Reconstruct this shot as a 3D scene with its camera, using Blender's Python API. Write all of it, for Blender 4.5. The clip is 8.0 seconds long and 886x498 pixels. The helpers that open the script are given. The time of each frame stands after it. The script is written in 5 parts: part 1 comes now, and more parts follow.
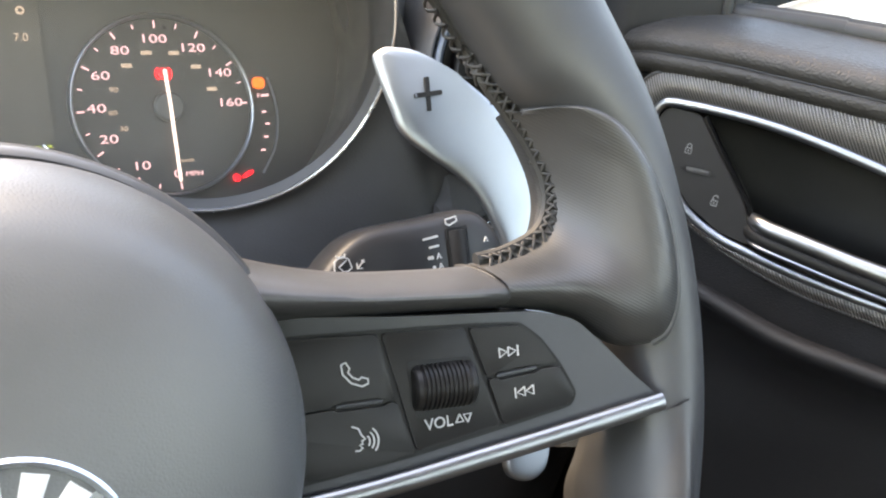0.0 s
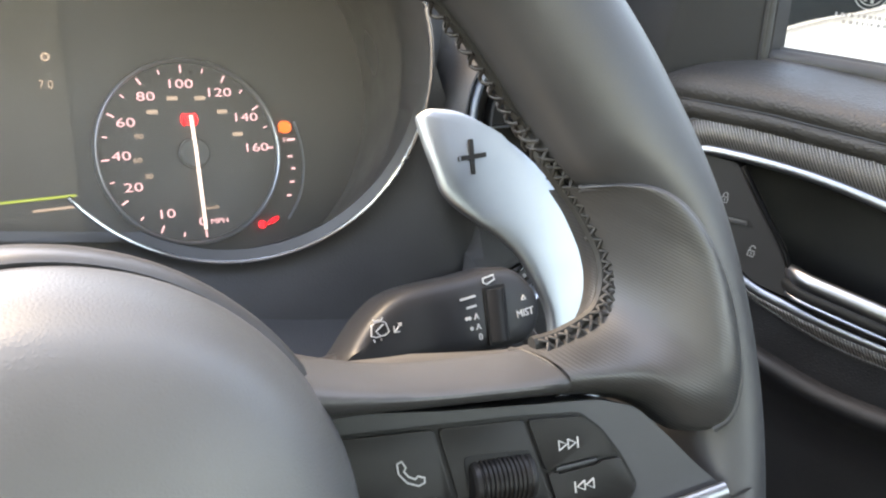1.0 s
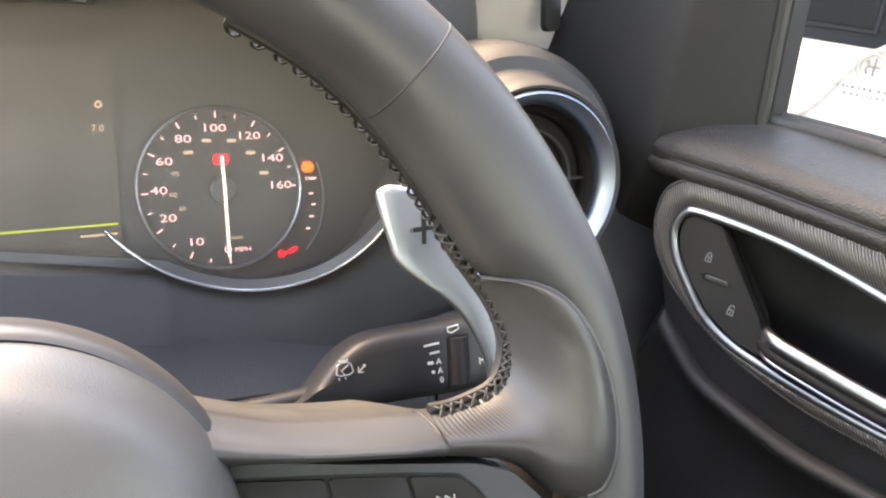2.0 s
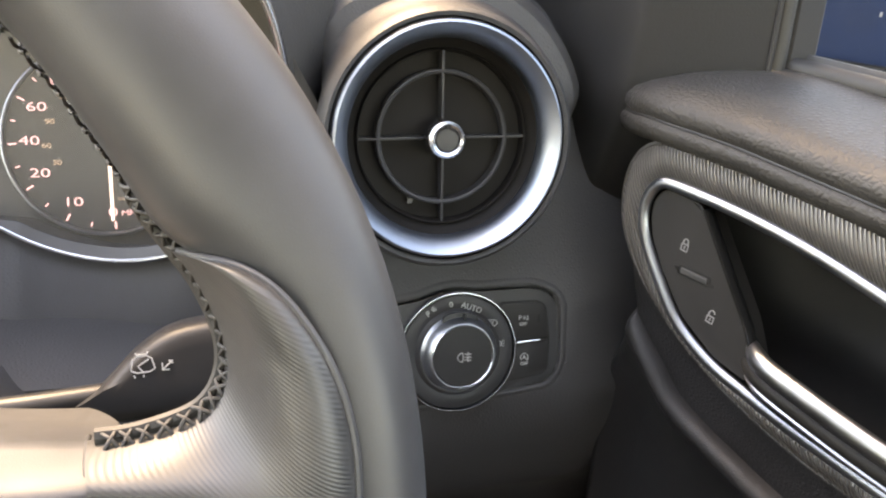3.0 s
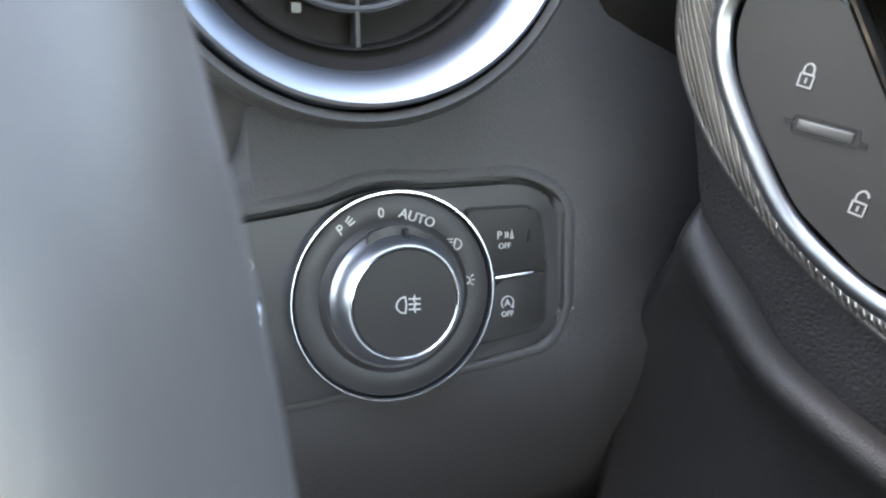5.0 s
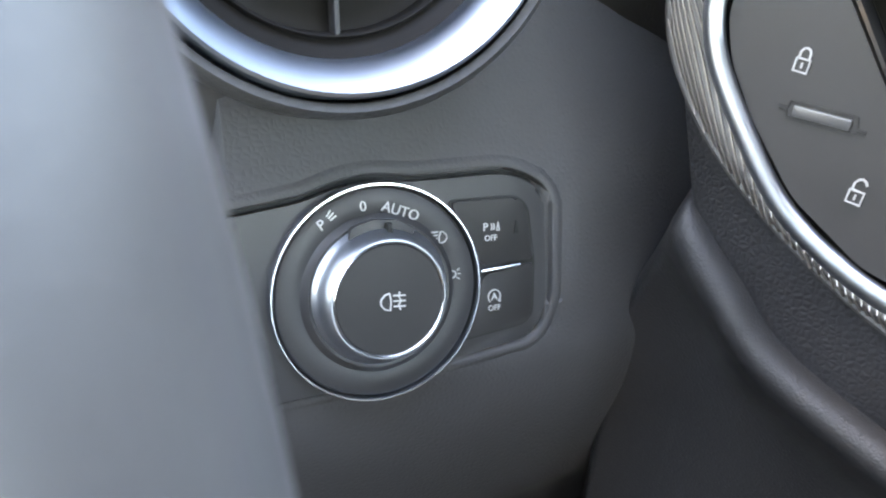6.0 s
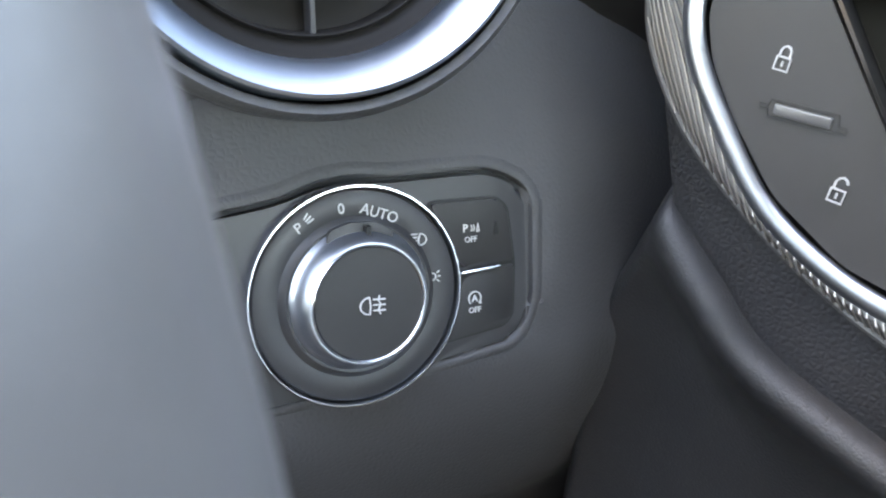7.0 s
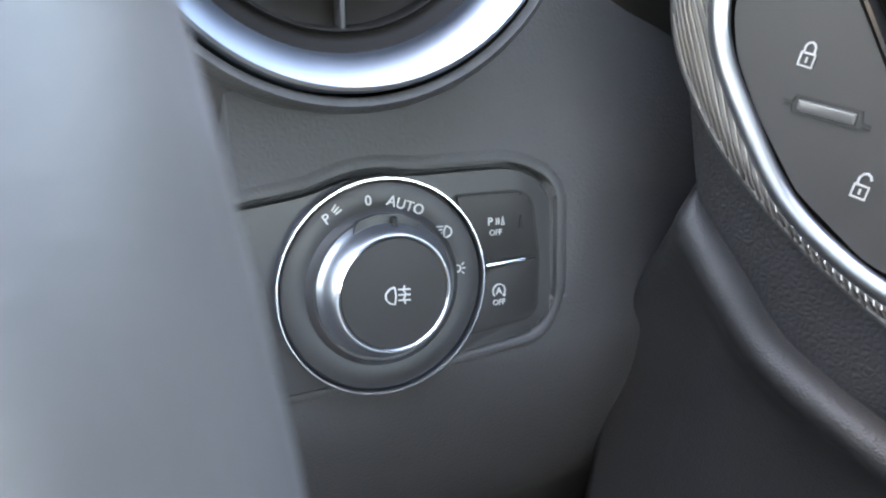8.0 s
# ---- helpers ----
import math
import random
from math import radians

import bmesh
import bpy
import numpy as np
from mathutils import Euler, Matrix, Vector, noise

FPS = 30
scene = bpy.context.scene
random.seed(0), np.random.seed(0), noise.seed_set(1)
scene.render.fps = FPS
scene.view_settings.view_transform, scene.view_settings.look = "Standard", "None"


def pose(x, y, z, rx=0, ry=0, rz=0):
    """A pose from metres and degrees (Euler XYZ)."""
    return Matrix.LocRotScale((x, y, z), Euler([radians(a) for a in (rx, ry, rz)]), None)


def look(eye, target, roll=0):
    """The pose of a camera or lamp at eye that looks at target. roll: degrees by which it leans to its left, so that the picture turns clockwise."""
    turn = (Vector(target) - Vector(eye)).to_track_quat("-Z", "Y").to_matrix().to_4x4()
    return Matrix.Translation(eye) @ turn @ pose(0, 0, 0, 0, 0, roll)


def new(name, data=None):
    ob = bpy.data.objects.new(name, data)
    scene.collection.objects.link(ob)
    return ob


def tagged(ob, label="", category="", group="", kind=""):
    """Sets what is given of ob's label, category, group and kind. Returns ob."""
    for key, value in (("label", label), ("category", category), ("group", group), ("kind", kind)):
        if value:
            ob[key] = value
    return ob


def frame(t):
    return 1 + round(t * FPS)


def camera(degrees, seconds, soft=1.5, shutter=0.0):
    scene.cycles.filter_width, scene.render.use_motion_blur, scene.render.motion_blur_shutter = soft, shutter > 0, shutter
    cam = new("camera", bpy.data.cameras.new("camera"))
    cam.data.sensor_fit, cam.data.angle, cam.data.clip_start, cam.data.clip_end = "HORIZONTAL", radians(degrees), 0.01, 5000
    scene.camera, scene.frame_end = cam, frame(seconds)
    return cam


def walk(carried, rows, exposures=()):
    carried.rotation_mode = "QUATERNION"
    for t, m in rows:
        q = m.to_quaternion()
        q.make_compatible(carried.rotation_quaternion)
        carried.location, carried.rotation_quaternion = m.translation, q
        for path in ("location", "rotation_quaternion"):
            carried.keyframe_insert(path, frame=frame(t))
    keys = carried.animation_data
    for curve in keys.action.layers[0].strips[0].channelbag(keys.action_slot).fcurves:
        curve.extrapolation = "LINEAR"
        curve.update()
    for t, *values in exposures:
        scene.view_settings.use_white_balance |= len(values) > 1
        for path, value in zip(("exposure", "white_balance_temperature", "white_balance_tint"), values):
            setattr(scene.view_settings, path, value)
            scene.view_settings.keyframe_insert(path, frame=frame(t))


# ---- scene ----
cam = camera(56.0, 8.0, soft=2.1)
cam.data.dof.use_dof, cam.data.dof.focus_distance, cam.data.dof.aperture_fstop = True, 0.24, 64.0
PATH = [
    (0.0, -0.2196, 0.0566, 0.9980, 69.43, -5.14, -33.63),
    (0.5, -0.2182, 0.0609, 1.0037, 70.32, -5.35, -33.72),
    (1.0, -0.2237, 0.0782, 1.0109, 70.13, -5.46, -33.46),
    (1.2, -0.2251, 0.0850, 1.0163, 69.89, -5.78, -32.59),
    (2.3, -0.1458, 0.0197, 1.0679, 66.77, -5.92, -21.28),
    (2.5, -0.1062, 0.0412, 1.0715, 65.53, -5.55, -18.71),
    (3.0, -0.0665, 0.0666, 1.0302, 66.15, -4.92, -15.61),
    (3.5, -0.0474, 0.0764, 1.0185, 64.10, -4.63, -14.43),
    (3.9, -0.0551, 0.0702, 1.0076, 64.77, -5.30, -15.43),
    (4.0, -0.0571, 0.0679, 1.0051, 64.74, -5.03, -15.33),
    (4.3, -0.0600, 0.0662, 1.0113, 63.85, -4.97, -15.17),
    (4.4, -0.0581, 0.1022, 0.9907, 64.46, -5.27, -17.46),
    (4.5, -0.0361, 0.1450, 0.9669, 64.83, -4.94, -16.70),
    (4.6, -0.0237, 0.1768, 0.9515, 64.90, -4.94, -16.99),
    (4.7, -0.0271, 0.1842, 0.9445, 65.65, -5.57, -19.10),
    (5.8, -0.0267, 0.1962, 0.9418, 64.67, -5.38, -23.70),
    (6.0, -0.0267, 0.1966, 0.9423, 64.51, -5.38, -23.90),
    (6.5, -0.0267, 0.1985, 0.9428, 64.45, -5.61, -25.45),
    (7.0, -0.0267, 0.2001, 0.9420, 64.48, -5.61, -25.82),
    (7.5, -0.0271, 0.1978, 0.9417, 64.53, -5.45, -25.62),
    (8.0, -0.0268, 0.1957, 0.9419, 64.30, -5.29, -23.50),
]
walk(cam, [(t, pose(x, y, z, rx, ry, rz)) for t, x, y, z, rx, ry, rz in PATH],
     [(0.0, 4.42, 9600, 13), (1.2, 4.38, 9600, 13), (2.4, 4.58, 11000, 17), (3.4, 4.65, 11400, 17), (4.3, 4.98, 10900, 16), (4.5, 5.12, 10400, 13), (5.8, 5.7, 9000, 13), (8.0, 5.7, 9000, 13)])

# ---- world, sun, exposure ----
world = bpy.data.worlds.new("sky")
scene.world = world
world.use_nodes = True
wn = world.node_tree.nodes
sky = wn.new("ShaderNodeTexSky")
sky.sky_type = "NISHITA"
sky.sun_disc = False
sky.sun_elevation = radians(59)
sky.sun_rotation = radians(-27)
world.node_tree.links.new(sky.outputs["Color"], wn["Background"].inputs["Color"])
wn["Background"].inputs["Strength"].default_value = 0.14
sun = new("sun", bpy.data.lights.new("sun", "SUN"))
sun.data.energy, sun.data.angle, sun.data.color = 1.2, radians(26), (1.0, 0.90, 0.77)
sun.matrix_world = look((-0.8, 1.6, 3.0), (0, 0, 0))


# ---- small tools ----
def V(x, y, z=0.0):
    return Vector((x, y, z))


def frame_of(origin, normal):
    """A frame on a surface: u to the right, v up, n out of it."""
    n = Vector(normal).normalized()
    u = V(0, 0, 1).cross(n).normalized()
    v = n.cross(u)
    m = Matrix((u, v, n)).transposed().to_4x4()
    m.translation = origin
    return m


def thing(name, base, label, category, kind="", group=""):
    ob = new(name)
    ob.empty_display_size = 0.02
    ob.location = base
    return tagged(ob, label, category, group, kind)


def root_of(ob):
    while ob.parent:
        ob = ob.parent
    return ob


def part(name, bm, material, parent, label="", smooth=35, kind=""):
    """Links a bmesh given in world metres as one mesh under a thing or a part."""
    bmesh.ops.translate(bm, verts=bm.verts, vec=-root_of(parent).location)
    bmesh.ops.recalc_face_normals(bm, faces=bm.faces)
    me = bpy.data.meshes.new(name)
    bm.to_mesh(me)
    bm.free()
    me.materials.append(material)
    if smooth:
        me.polygons.foreach_set("use_smooth", [True] * len(me.polygons))
        me.set_sharp_from_angle(angle=radians(smooth))
    ob = new(name, me)
    ob.parent = parent
    if label or kind:
        tagged(ob, label, kind=kind)
    return ob


def grid(rows, close_u=False, close_v=False, caps=False):
    """A mesh from rows of points."""
    bm = bmesh.new()
    vs = [[bm.verts.new(p) for p in r] for r in rows]
    nr, nc = len(vs), len(vs[0])
    for i in range(nr if close_u else nr - 1):
        for j in range(nc if close_v else nc - 1):
            a, b = vs[i], vs[(i + 1) % nr]
            bm.faces.new((a[j], a[(j + 1) % nc], b[(j + 1) % nc], b[j]))
    if caps:
        bm.faces.new(vs[0])
        bm.faces.new(list(reversed(vs[-1])))
    return bm


def smooth_path(pts, n, closed=False):
    """A Catmull-Rom curve through points."""
    pts = [Vector(p) for p in pts]
    k = len(pts)
    out = []
    total = k if closed else k - 1
    for i in range(n if closed else n + 1):
        s = i / n * total
        a = min(int(s), total - 1)
        f = s - a
        if closed:
            q = [pts[(a + d) % k] for d in (-1, 0, 1, 2)]
        else:
            q = [pts[max(0, min(k - 1, a + d))] for d in (-1, 0, 1, 2)]
        out.append(0.5 * (2 * q[1] + (q[2] - q[0]) * f + (2 * q[0] - 5 * q[1] + 4 * q[2] - q[3]) * f * f + (3 * q[1] - q[0] - 3 * q[2] + q[3]) * f ** 3))
    return out


def tube(path, ra, rb=None, normal=None, segs=12, closed=False, taper=None):
    """A tube with an elliptic section (ra across, rb along the normal)."""
    rb = rb or ra
    rows = []
    n = len(path)
    for i, p in enumerate(path):
        a = path[(i - 1) % n] if (closed or i) else path[0]
        b = path[(i + 1) % n] if (closed or i < n - 1) else path[-1]
        t = (b - a).normalized()
        up = Vector(normal) if normal is not None else (V(0, 0, 1) if abs(t.z) < 0.9 else V(0, 1, 0))
        side = t.cross(up).normalized()
        up = side.cross(t).normalized()
        f = taper(i / max(1, n - 1)) if taper else 1.0
        rows.append([p + (math.cos(k * 2 * math.pi / segs) * ra * side + math.sin(k * 2 * math.pi / segs) * rb * up) * f for k in range(segs)])
    return grid(rows, close_u=closed, close_v=True, caps=not closed)


def lathe(m, profile, segs=64, a0=0.0, a1=360.0, close=False):
    """Turns a profile of (radius, height) round the n axis of frame m."""
    full = abs(a1 - a0) >= 359.9
    cnt = segs if full else segs + 1
    rows = []
    for i in range(cnt):
        a = radians(a0 + (a1 - a0) * i / segs)
        rows.append([m @ V(r * math.cos(a), r * math.sin(a), h) for r, h in profile])
    return grid(rows, close_u=full, close_v=close)


def plate(m, outline, front, back, bevel=0.0, segs=2):
    """A plate with an outline in the frame's u, v, between two heights, its front edge rounded."""
    bm = bmesh.new()
    lo = [bm.verts.new(m @ V(u, v, back)) for u, v in outline]
    hi = [bm.verts.new(m @ V(u, v, front)) for u, v in outline]
    k = len(outline)
    top = bm.faces.new(hi)
    bm.faces.new(list(reversed(lo)))
    for i in range(k):
        bm.faces.new((lo[i], lo[(i + 1) % k], hi[(i + 1) % k], hi[i]))
    if bevel:
        bmesh.ops.bevel(bm, geom=list(top.edges), offset=bevel, segments=segs, affect="EDGES", profile=0.6, clamp_overlap=True)
    return bm


def rounded(pts, r, n=5):
    """Rounds the corners of an outline."""
    out = []
    k = len(pts)
    for i in range(k):
        p = Vector(pts[i])
        a = Vector(pts[i - 1]) - p
        b = Vector(pts[(i + 1) % k]) - p
        d = min(r, a.length * 0.45, b.length * 0.45)
        p0, p1 = p + a.normalized() * d, p + b.normalized() * d
        for j in range(n + 1):
            f = j / n
            out.append(tuple((1 - f) ** 2 * p0 + 2 * f * (1 - f) * p + f * f * p1))
    return out


def mm(pts):
    return [(a / 1000, b / 1000) for a, b in pts]


def ribbons(m, strokes, width, front=0.00022, back=-0.0003):
    """Flat raised lines, for printed signs."""
    bm = bmesh.new()
    for s in strokes:
        s = [Vector(p) for p in s]
        left, right = [], []
        for i, p in enumerate(s):
            t = (s[min(i + 1, len(s) - 1)] - s[max(i - 1, 0)]).normalized()
            o = Vector((-t.y, t.x)) * width / 2
            left.append(p + o)
            right.append(p - o)
        loop = left + right[::-1]
        hi = [bm.verts.new(m @ V(p.x, p.y, front)) for p in loop]
        lo = [bm.verts.new(m @ V(p.x, p.y, back)) for p in loop]
        k = len(s)
        n2 = len(loop)
        for i in range(k - 1):
            bm.faces.new((hi[i], hi[i + 1], hi[n2 - 2 - i], hi[n2 - 1 - i]))
        for i in range(n2):
            bm.faces.new((lo[i], lo[(i + 1) % n2], hi[(i + 1) % n2], hi[i]))
    return bm


def circle2(cx, cy, r, a0=0, a1=360, n=20, sy=1.0):
    return [(cx + r * math.cos(radians(a0 + (a1 - a0) * i / n)), cy + sy * r * math.sin(radians(a0 + (a1 - a0) * i / n))) for i in range(n + 1)]


def place2(strokes, x, y, k=1.0, turn=0.0):
    c, s = math.cos(radians(turn)), math.sin(radians(turn))
    return [[(x + k * (c * a - s * b), y + k * (s * a + c * b)) for a, b in st] for st in strokes]


def letters(text, m, size, x, y, turn=0.0, depth=0.00018, align="CENTER", wide=1.0):
    """Text in the built-in font as a bmesh on frame m."""
    cu = bpy.data.curves.new("letters", "FONT")
    cu.body, cu.size, cu.align_x, cu.align_y, cu.extrude = text, size, align, "CENTER", depth
    cu.resolution_u = 3
    ob = bpy.data.objects.new("letters", cu)
    me = bpy.data.meshes.new_from_object(ob)
    bm = bmesh.new()
    bm.from_mesh(me)
    bmesh.ops.transform(bm, matrix=m @ Matrix.Translation((x, y, 0)) @ Matrix.Rotation(radians(turn), 4, "Z") @ Matrix.Diagonal((wide, 1, 1, 1)), verts=bm.verts)
    bpy.data.objects.remove(ob)
    bpy.data.meshes.remove(me)
    return bm


def joined(bms):
    out = bmesh.new()
    for b in bms:
        me = bpy.data.meshes.new("tmp")
        b.to_mesh(me)
        b.free()
        out.from_mesh(me)
        bpy.data.meshes.remove(me)
    return out


# ---- materials ----
def mat(name, base, rough, metal=0.0, var=0.15, vscale=40.0, grain=0.0, gscale=1200.0, kind="NOISE", coat=0.0, rvar=0.08, spec=0.5):
    ma = bpy.data.materials.new(name)
    ma.use_nodes = True
    nt = ma.node_tree
    b = nt.nodes["Principled BSDF"]
    b.inputs["Metallic"].default_value = metal
    b.inputs["Coat Weight"].default_value = coat
    b.inputs["Specular IOR Level"].default_value = spec
    co = nt.nodes.new("ShaderNodeTexCoord")
    n1 = nt.nodes.new("ShaderNodeTexNoise")
    n1.inputs["Scale"].default_value = vscale
    n1.inputs["Detail"].default_value = 6.0
    n1.inputs["Roughness"].default_value = 0.65
    nt.links.new(co.outputs["Object"], n1.inputs["Vector"])
    ramp = nt.nodes.new("ShaderNodeMapRange")
    ramp.inputs["From Min"].default_value, ramp.inputs["From Max"].default_value = 0.3, 0.7
    ramp.inputs["To Min"].default_value, ramp.inputs["To Max"].default_value = 1 - var, 1 + var
    nt.links.new(n1.outputs["Fac"], ramp.inputs["Value"])
    mul = nt.nodes.new("ShaderNodeVectorMath")
    mul.operation = "SCALE"
    mul.inputs[0].default_value = base
    nt.links.new(ramp.outputs["Result"], mul.inputs["Scale"])
    nt.links.new(mul.outputs["Vector"], b.inputs["Base Color"])
    rr = nt.nodes.new("ShaderNodeMapRange")
    rr.inputs["From Min"].default_value, rr.inputs["From Max"].default_value = 0.3, 0.7
    rr.inputs["To Min"].default_value, rr.inputs["To Max"].default_value = max(0.02, rough - rvar), min(1, rough + rvar)
    nt.links.new(n1.outputs["Fac"], rr.inputs["Value"])
    nt.links.new(rr.outputs["Result"], b.inputs["Roughness"])
    if grain:
        if kind == "VORONOI":
            g = nt.nodes.new("ShaderNodeTexVoronoi")
            g.feature = "DISTANCE_TO_EDGE"
            out = g.outputs["Distance"]
        elif kind == "WAVE":
            g = nt.nodes.new("ShaderNodeTexWave")
            g.bands_direction = "Z"
            g.inputs["Distortion"].default_value = 0.0
            g.inputs["Detail"].default_value = 0.0
            out = g.outputs["Fac"]
            tilt = nt.nodes.new("ShaderNodeMapping")
            tilt.inputs["Rotation"].default_value = (0.0, radians(-27), 0.0)
            nt.links.new(co.outputs["Object"], tilt.inputs["Vector"])
        else:
            g = nt.nodes.new("ShaderNodeTexNoise")
            g.inputs["Detail"].default_value = 3.0
            out = g.outputs["Fac"]
        g.inputs["Scale"].default_value = gscale
        nt.links.new(tilt.outputs["Vector"] if kind == "WAVE" else co.outputs["Object"], g.inputs["Vector"])
        bp = nt.nodes.new("ShaderNodeBump")
        bp.inputs["Strength"].default_value = grain
        bp.inputs["Distance"].default_value = 0.0004
        nt.links.new(out, bp.inputs["Height"])
        nt.links.new(bp.outputs["Normal"], b.inputs["Normal"])
    return ma


def glow(name, colour, strength, base=(0.02, 0.02, 0.02)):
    ma = mat(name, base, 0.4)
    b = ma.node_tree.nodes["Principled BSDF"]
    b.inputs["Emission Color"].default_value = (*colour, 1)
    b.inputs["Emission Strength"].default_value = strength
    return ma


def glass(name, tint=(0.9, 0.95, 0.95)):
    ma = bpy.data.materials.new(name)
    ma.use_nodes = True
    b = ma.node_tree.nodes["Principled BSDF"]
    b.inputs["Base Color"].default_value = (*tint, 1)
    b.inputs["Transmission Weight"].default_value = 1.0
    b.inputs["Roughness"].default_value = 0.0
    b.inputs["IOR"].default_value = 1.05
    return ma



def hazed(name, haze, share):
    """Clear plastic with a thin even pale film that paints haze over what lies behind."""
    ma = bpy.data.materials.new(name)
    ma.use_nodes = True
    nt = ma.node_tree
    clear = nt.nodes.new("ShaderNodeBsdfTransparent")
    film = nt.nodes["Principled BSDF"]
    film.inputs["Base Color"].default_value = (*haze, 1)
    film.inputs["Roughness"].default_value = 0.9
    film.inputs["Specular IOR Level"].default_value = 0.0
    co = nt.nodes.new("ShaderNodeTexCoord")
    n1 = nt.nodes.new("ShaderNodeTexNoise")
    n1.inputs["Scale"].default_value = 18.0
    n1.inputs["Detail"].default_value = 5.0
    nt.links.new(co.outputs["Object"], n1.inputs["Vector"])
    mr = nt.nodes.new("ShaderNodeMapRange")
    mr.inputs["From Min"].default_value, mr.inputs["From Max"].default_value = 0.3, 0.7
    mr.inputs["To Min"].default_value, mr.inputs["To Max"].default_value = share * 0.8, share * 1.2
    nt.links.new(n1.outputs["Fac"], mr.inputs["Value"])
    mix = nt.nodes.new("ShaderNodeMixShader")
    nt.links.new(mr.outputs["Result"], mix.inputs[0])
    nt.links.new(clear.outputs["BSDF"], mix.inputs[1])
    nt.links.new(film.outputs["BSDF"], mix.inputs[2])
    nt.links.new(mix.outputs["Shader"], nt.nodes["Material Output"].inputs["Surface"])
    return ma


LEATHER = mat("smooth black leather", (0.033, 0.033, 0.0342), 0.42, spec=0.48, grain=0.08, gscale=1500, kind="VORONOI", var=0.12, vscale=25)
GRIP = mat("fine ribbed grip leather", (0.029, 0.0285, 0.028), 0.44, spec=0.55, grain=0.15, gscale=400, kind="WAVE", var=0.1)
HUB = mat("soft airbag cover", (0.052, 0.053, 0.0535), 0.45, spec=0.75, grain=0.22, gscale=1100, kind="VORONOI", var=0.08, vscale=20)
DASH = mat("grained soft dashboard", (0.038, 0.038, 0.0395), 0.55, spec=0.3, grain=0.42, gscale=620, kind="VORONOI", var=0.14, vscale=18)
PANEL = mat("satin switch plastic", (0.022, 0.022, 0.023), 0.42, spec=0.28, grain=0.06, gscale=3000, var=0.08)
BUTTON = mat("matt button plastic", (0.0165, 0.016, 0.016), 0.50, spec=0.22, grain=0.08, gscale=3500, var=0.1)
PODSKIN = mat("satin pod plastic", (0.033, 0.0345, 0.037), 0.40, grain=0.06, gscale=3000, var=0.08, spec=0.25)
PODKEY = mat("matt key plastic", (0.0095, 0.0088, 0.0086), 0.42, grain=0.08, gscale=3500, var=0.1, spec=0.22)
WELT = mat("black stitched welt", (0.012, 0.011, 0.010), 0.6, var=0.1)
RIDGE = mat("smoky grey ridge", (0.032, 0.032, 0.033), 0.35, var=0.08)
# Lowered to near black, so that recesses carry shade in their colour.
DARK = mat("plastic darkened for recesses", (0.0065, 0.0065, 0.0065), 0.65, spec=0.3, var=0.1)
GLOSSY = mat("gloss black plastic", (0.008, 0.008, 0.008), 0.12, var=0.05)
# Base leans blue to bring in the sky that bright metal reflects.
CHROME = mat("satin chrome", (0.60, 0.64, 0.70), 0.24, metal=1.0, var=0.04, rvar=0.05)
ALU = mat("brushed aluminium", (0.30, 0.32, 0.35), 0.40, metal=1.0, var=0.05, grain=0.05, gscale=2500, rvar=0.06)
SATIN = mat("satin bright trim", (0.235, 0.24, 0.25), 0.36, metal=1.0, var=0.05, rvar=0.06)
BEZEL = mat("satin bezel metal", (0.235, 0.252, 0.28), 0.34, metal=1.0, var=0.05, rvar=0.05)
PADDLE = mat("satin grey aluminium", (0.30, 0.325, 0.35), 0.44, metal=1.0, var=0.06, grain=0.06, gscale=2500, rvar=0.06)
PRINT = mat("white print", (0.34, 0.34, 0.33), 0.5, var=0.04)
STALKPRINT = mat("bright white print", (0.50, 0.50, 0.49), 0.5, var=0.04)
PALE = mat("pale grey print", (0.19, 0.19, 0.19), 0.5, var=0.04)
THREAD = mat("dark brown thread", (0.013, 0.0115, 0.0105), 0.5, grain=0.4, gscale=6000, var=0.35, vscale=300)
# Blue of the reflected sky is put into the ring's own colour.
VENTRING = mat("satin chrome with sky blue put in", (0.265, 0.305, 0.36), 0.38, metal=1.0, var=0.03, rvar=0.03)
DUCT = mat("brown-black duct plastic", (0.006, 0.0052, 0.0046), 0.6, spec=0.12, var=0.1)
# Near black in place of the shade between dash and door.
GAPSHADE = mat("black lining for gap shade", (0.006, 0.006, 0.0065), 0.8, spec=0.1, grain=0.3, gscale=900, var=0.2)
HUBCAP = mat("grey needle boss", (0.06, 0.06, 0.06), 0.5, var=0.06)
DOORPAD = mat("padded door leather", (0.027, 0.0255, 0.024), 0.54, spec=0.32, grain=0.9, gscale=430, kind="VORONOI", var=0.15, vscale=30)
DOORPAD.node_tree.nodes["Bump"].inputs["Distance"].default_value = 0.0006
DOOREDGE = mat("fine grained door leather", (0.012, 0.012, 0.013), 0.55, spec=0.3, grain=0.5, gscale=900, kind="VORONOI", var=0.12, vscale=30)
DOORLOW = mat("grained door plastic", (0.0095, 0.0095, 0.0105), 0.55, spec=0.22, grain=0.9, gscale=620, kind="VORONOI", var=0.15)
RIB = mat("ribbed metallic trim", (0.19, 0.178, 0.168), 0.40, metal=0.8, var=0.08)
TRIM = mat("dark trim ground", (0.035, 0.034, 0.033), 0.5, metal=0.3, var=0.08)
PILLAR = mat("light pillar trim", (0.42, 0.40, 0.37), 0.7, grain=0.3, gscale=1500, var=0.05)
FRAME = mat("grey frame paint", (0.015, 0.015, 0.016), 0.55, spec=0.3, grain=0.1, gscale=1500, var=0.08)
SAIL = mat("black sail panel", (0.013, 0.013, 0.0135), 0.6, spec=0.25, grain=0.3, gscale=1500, var=0.1)
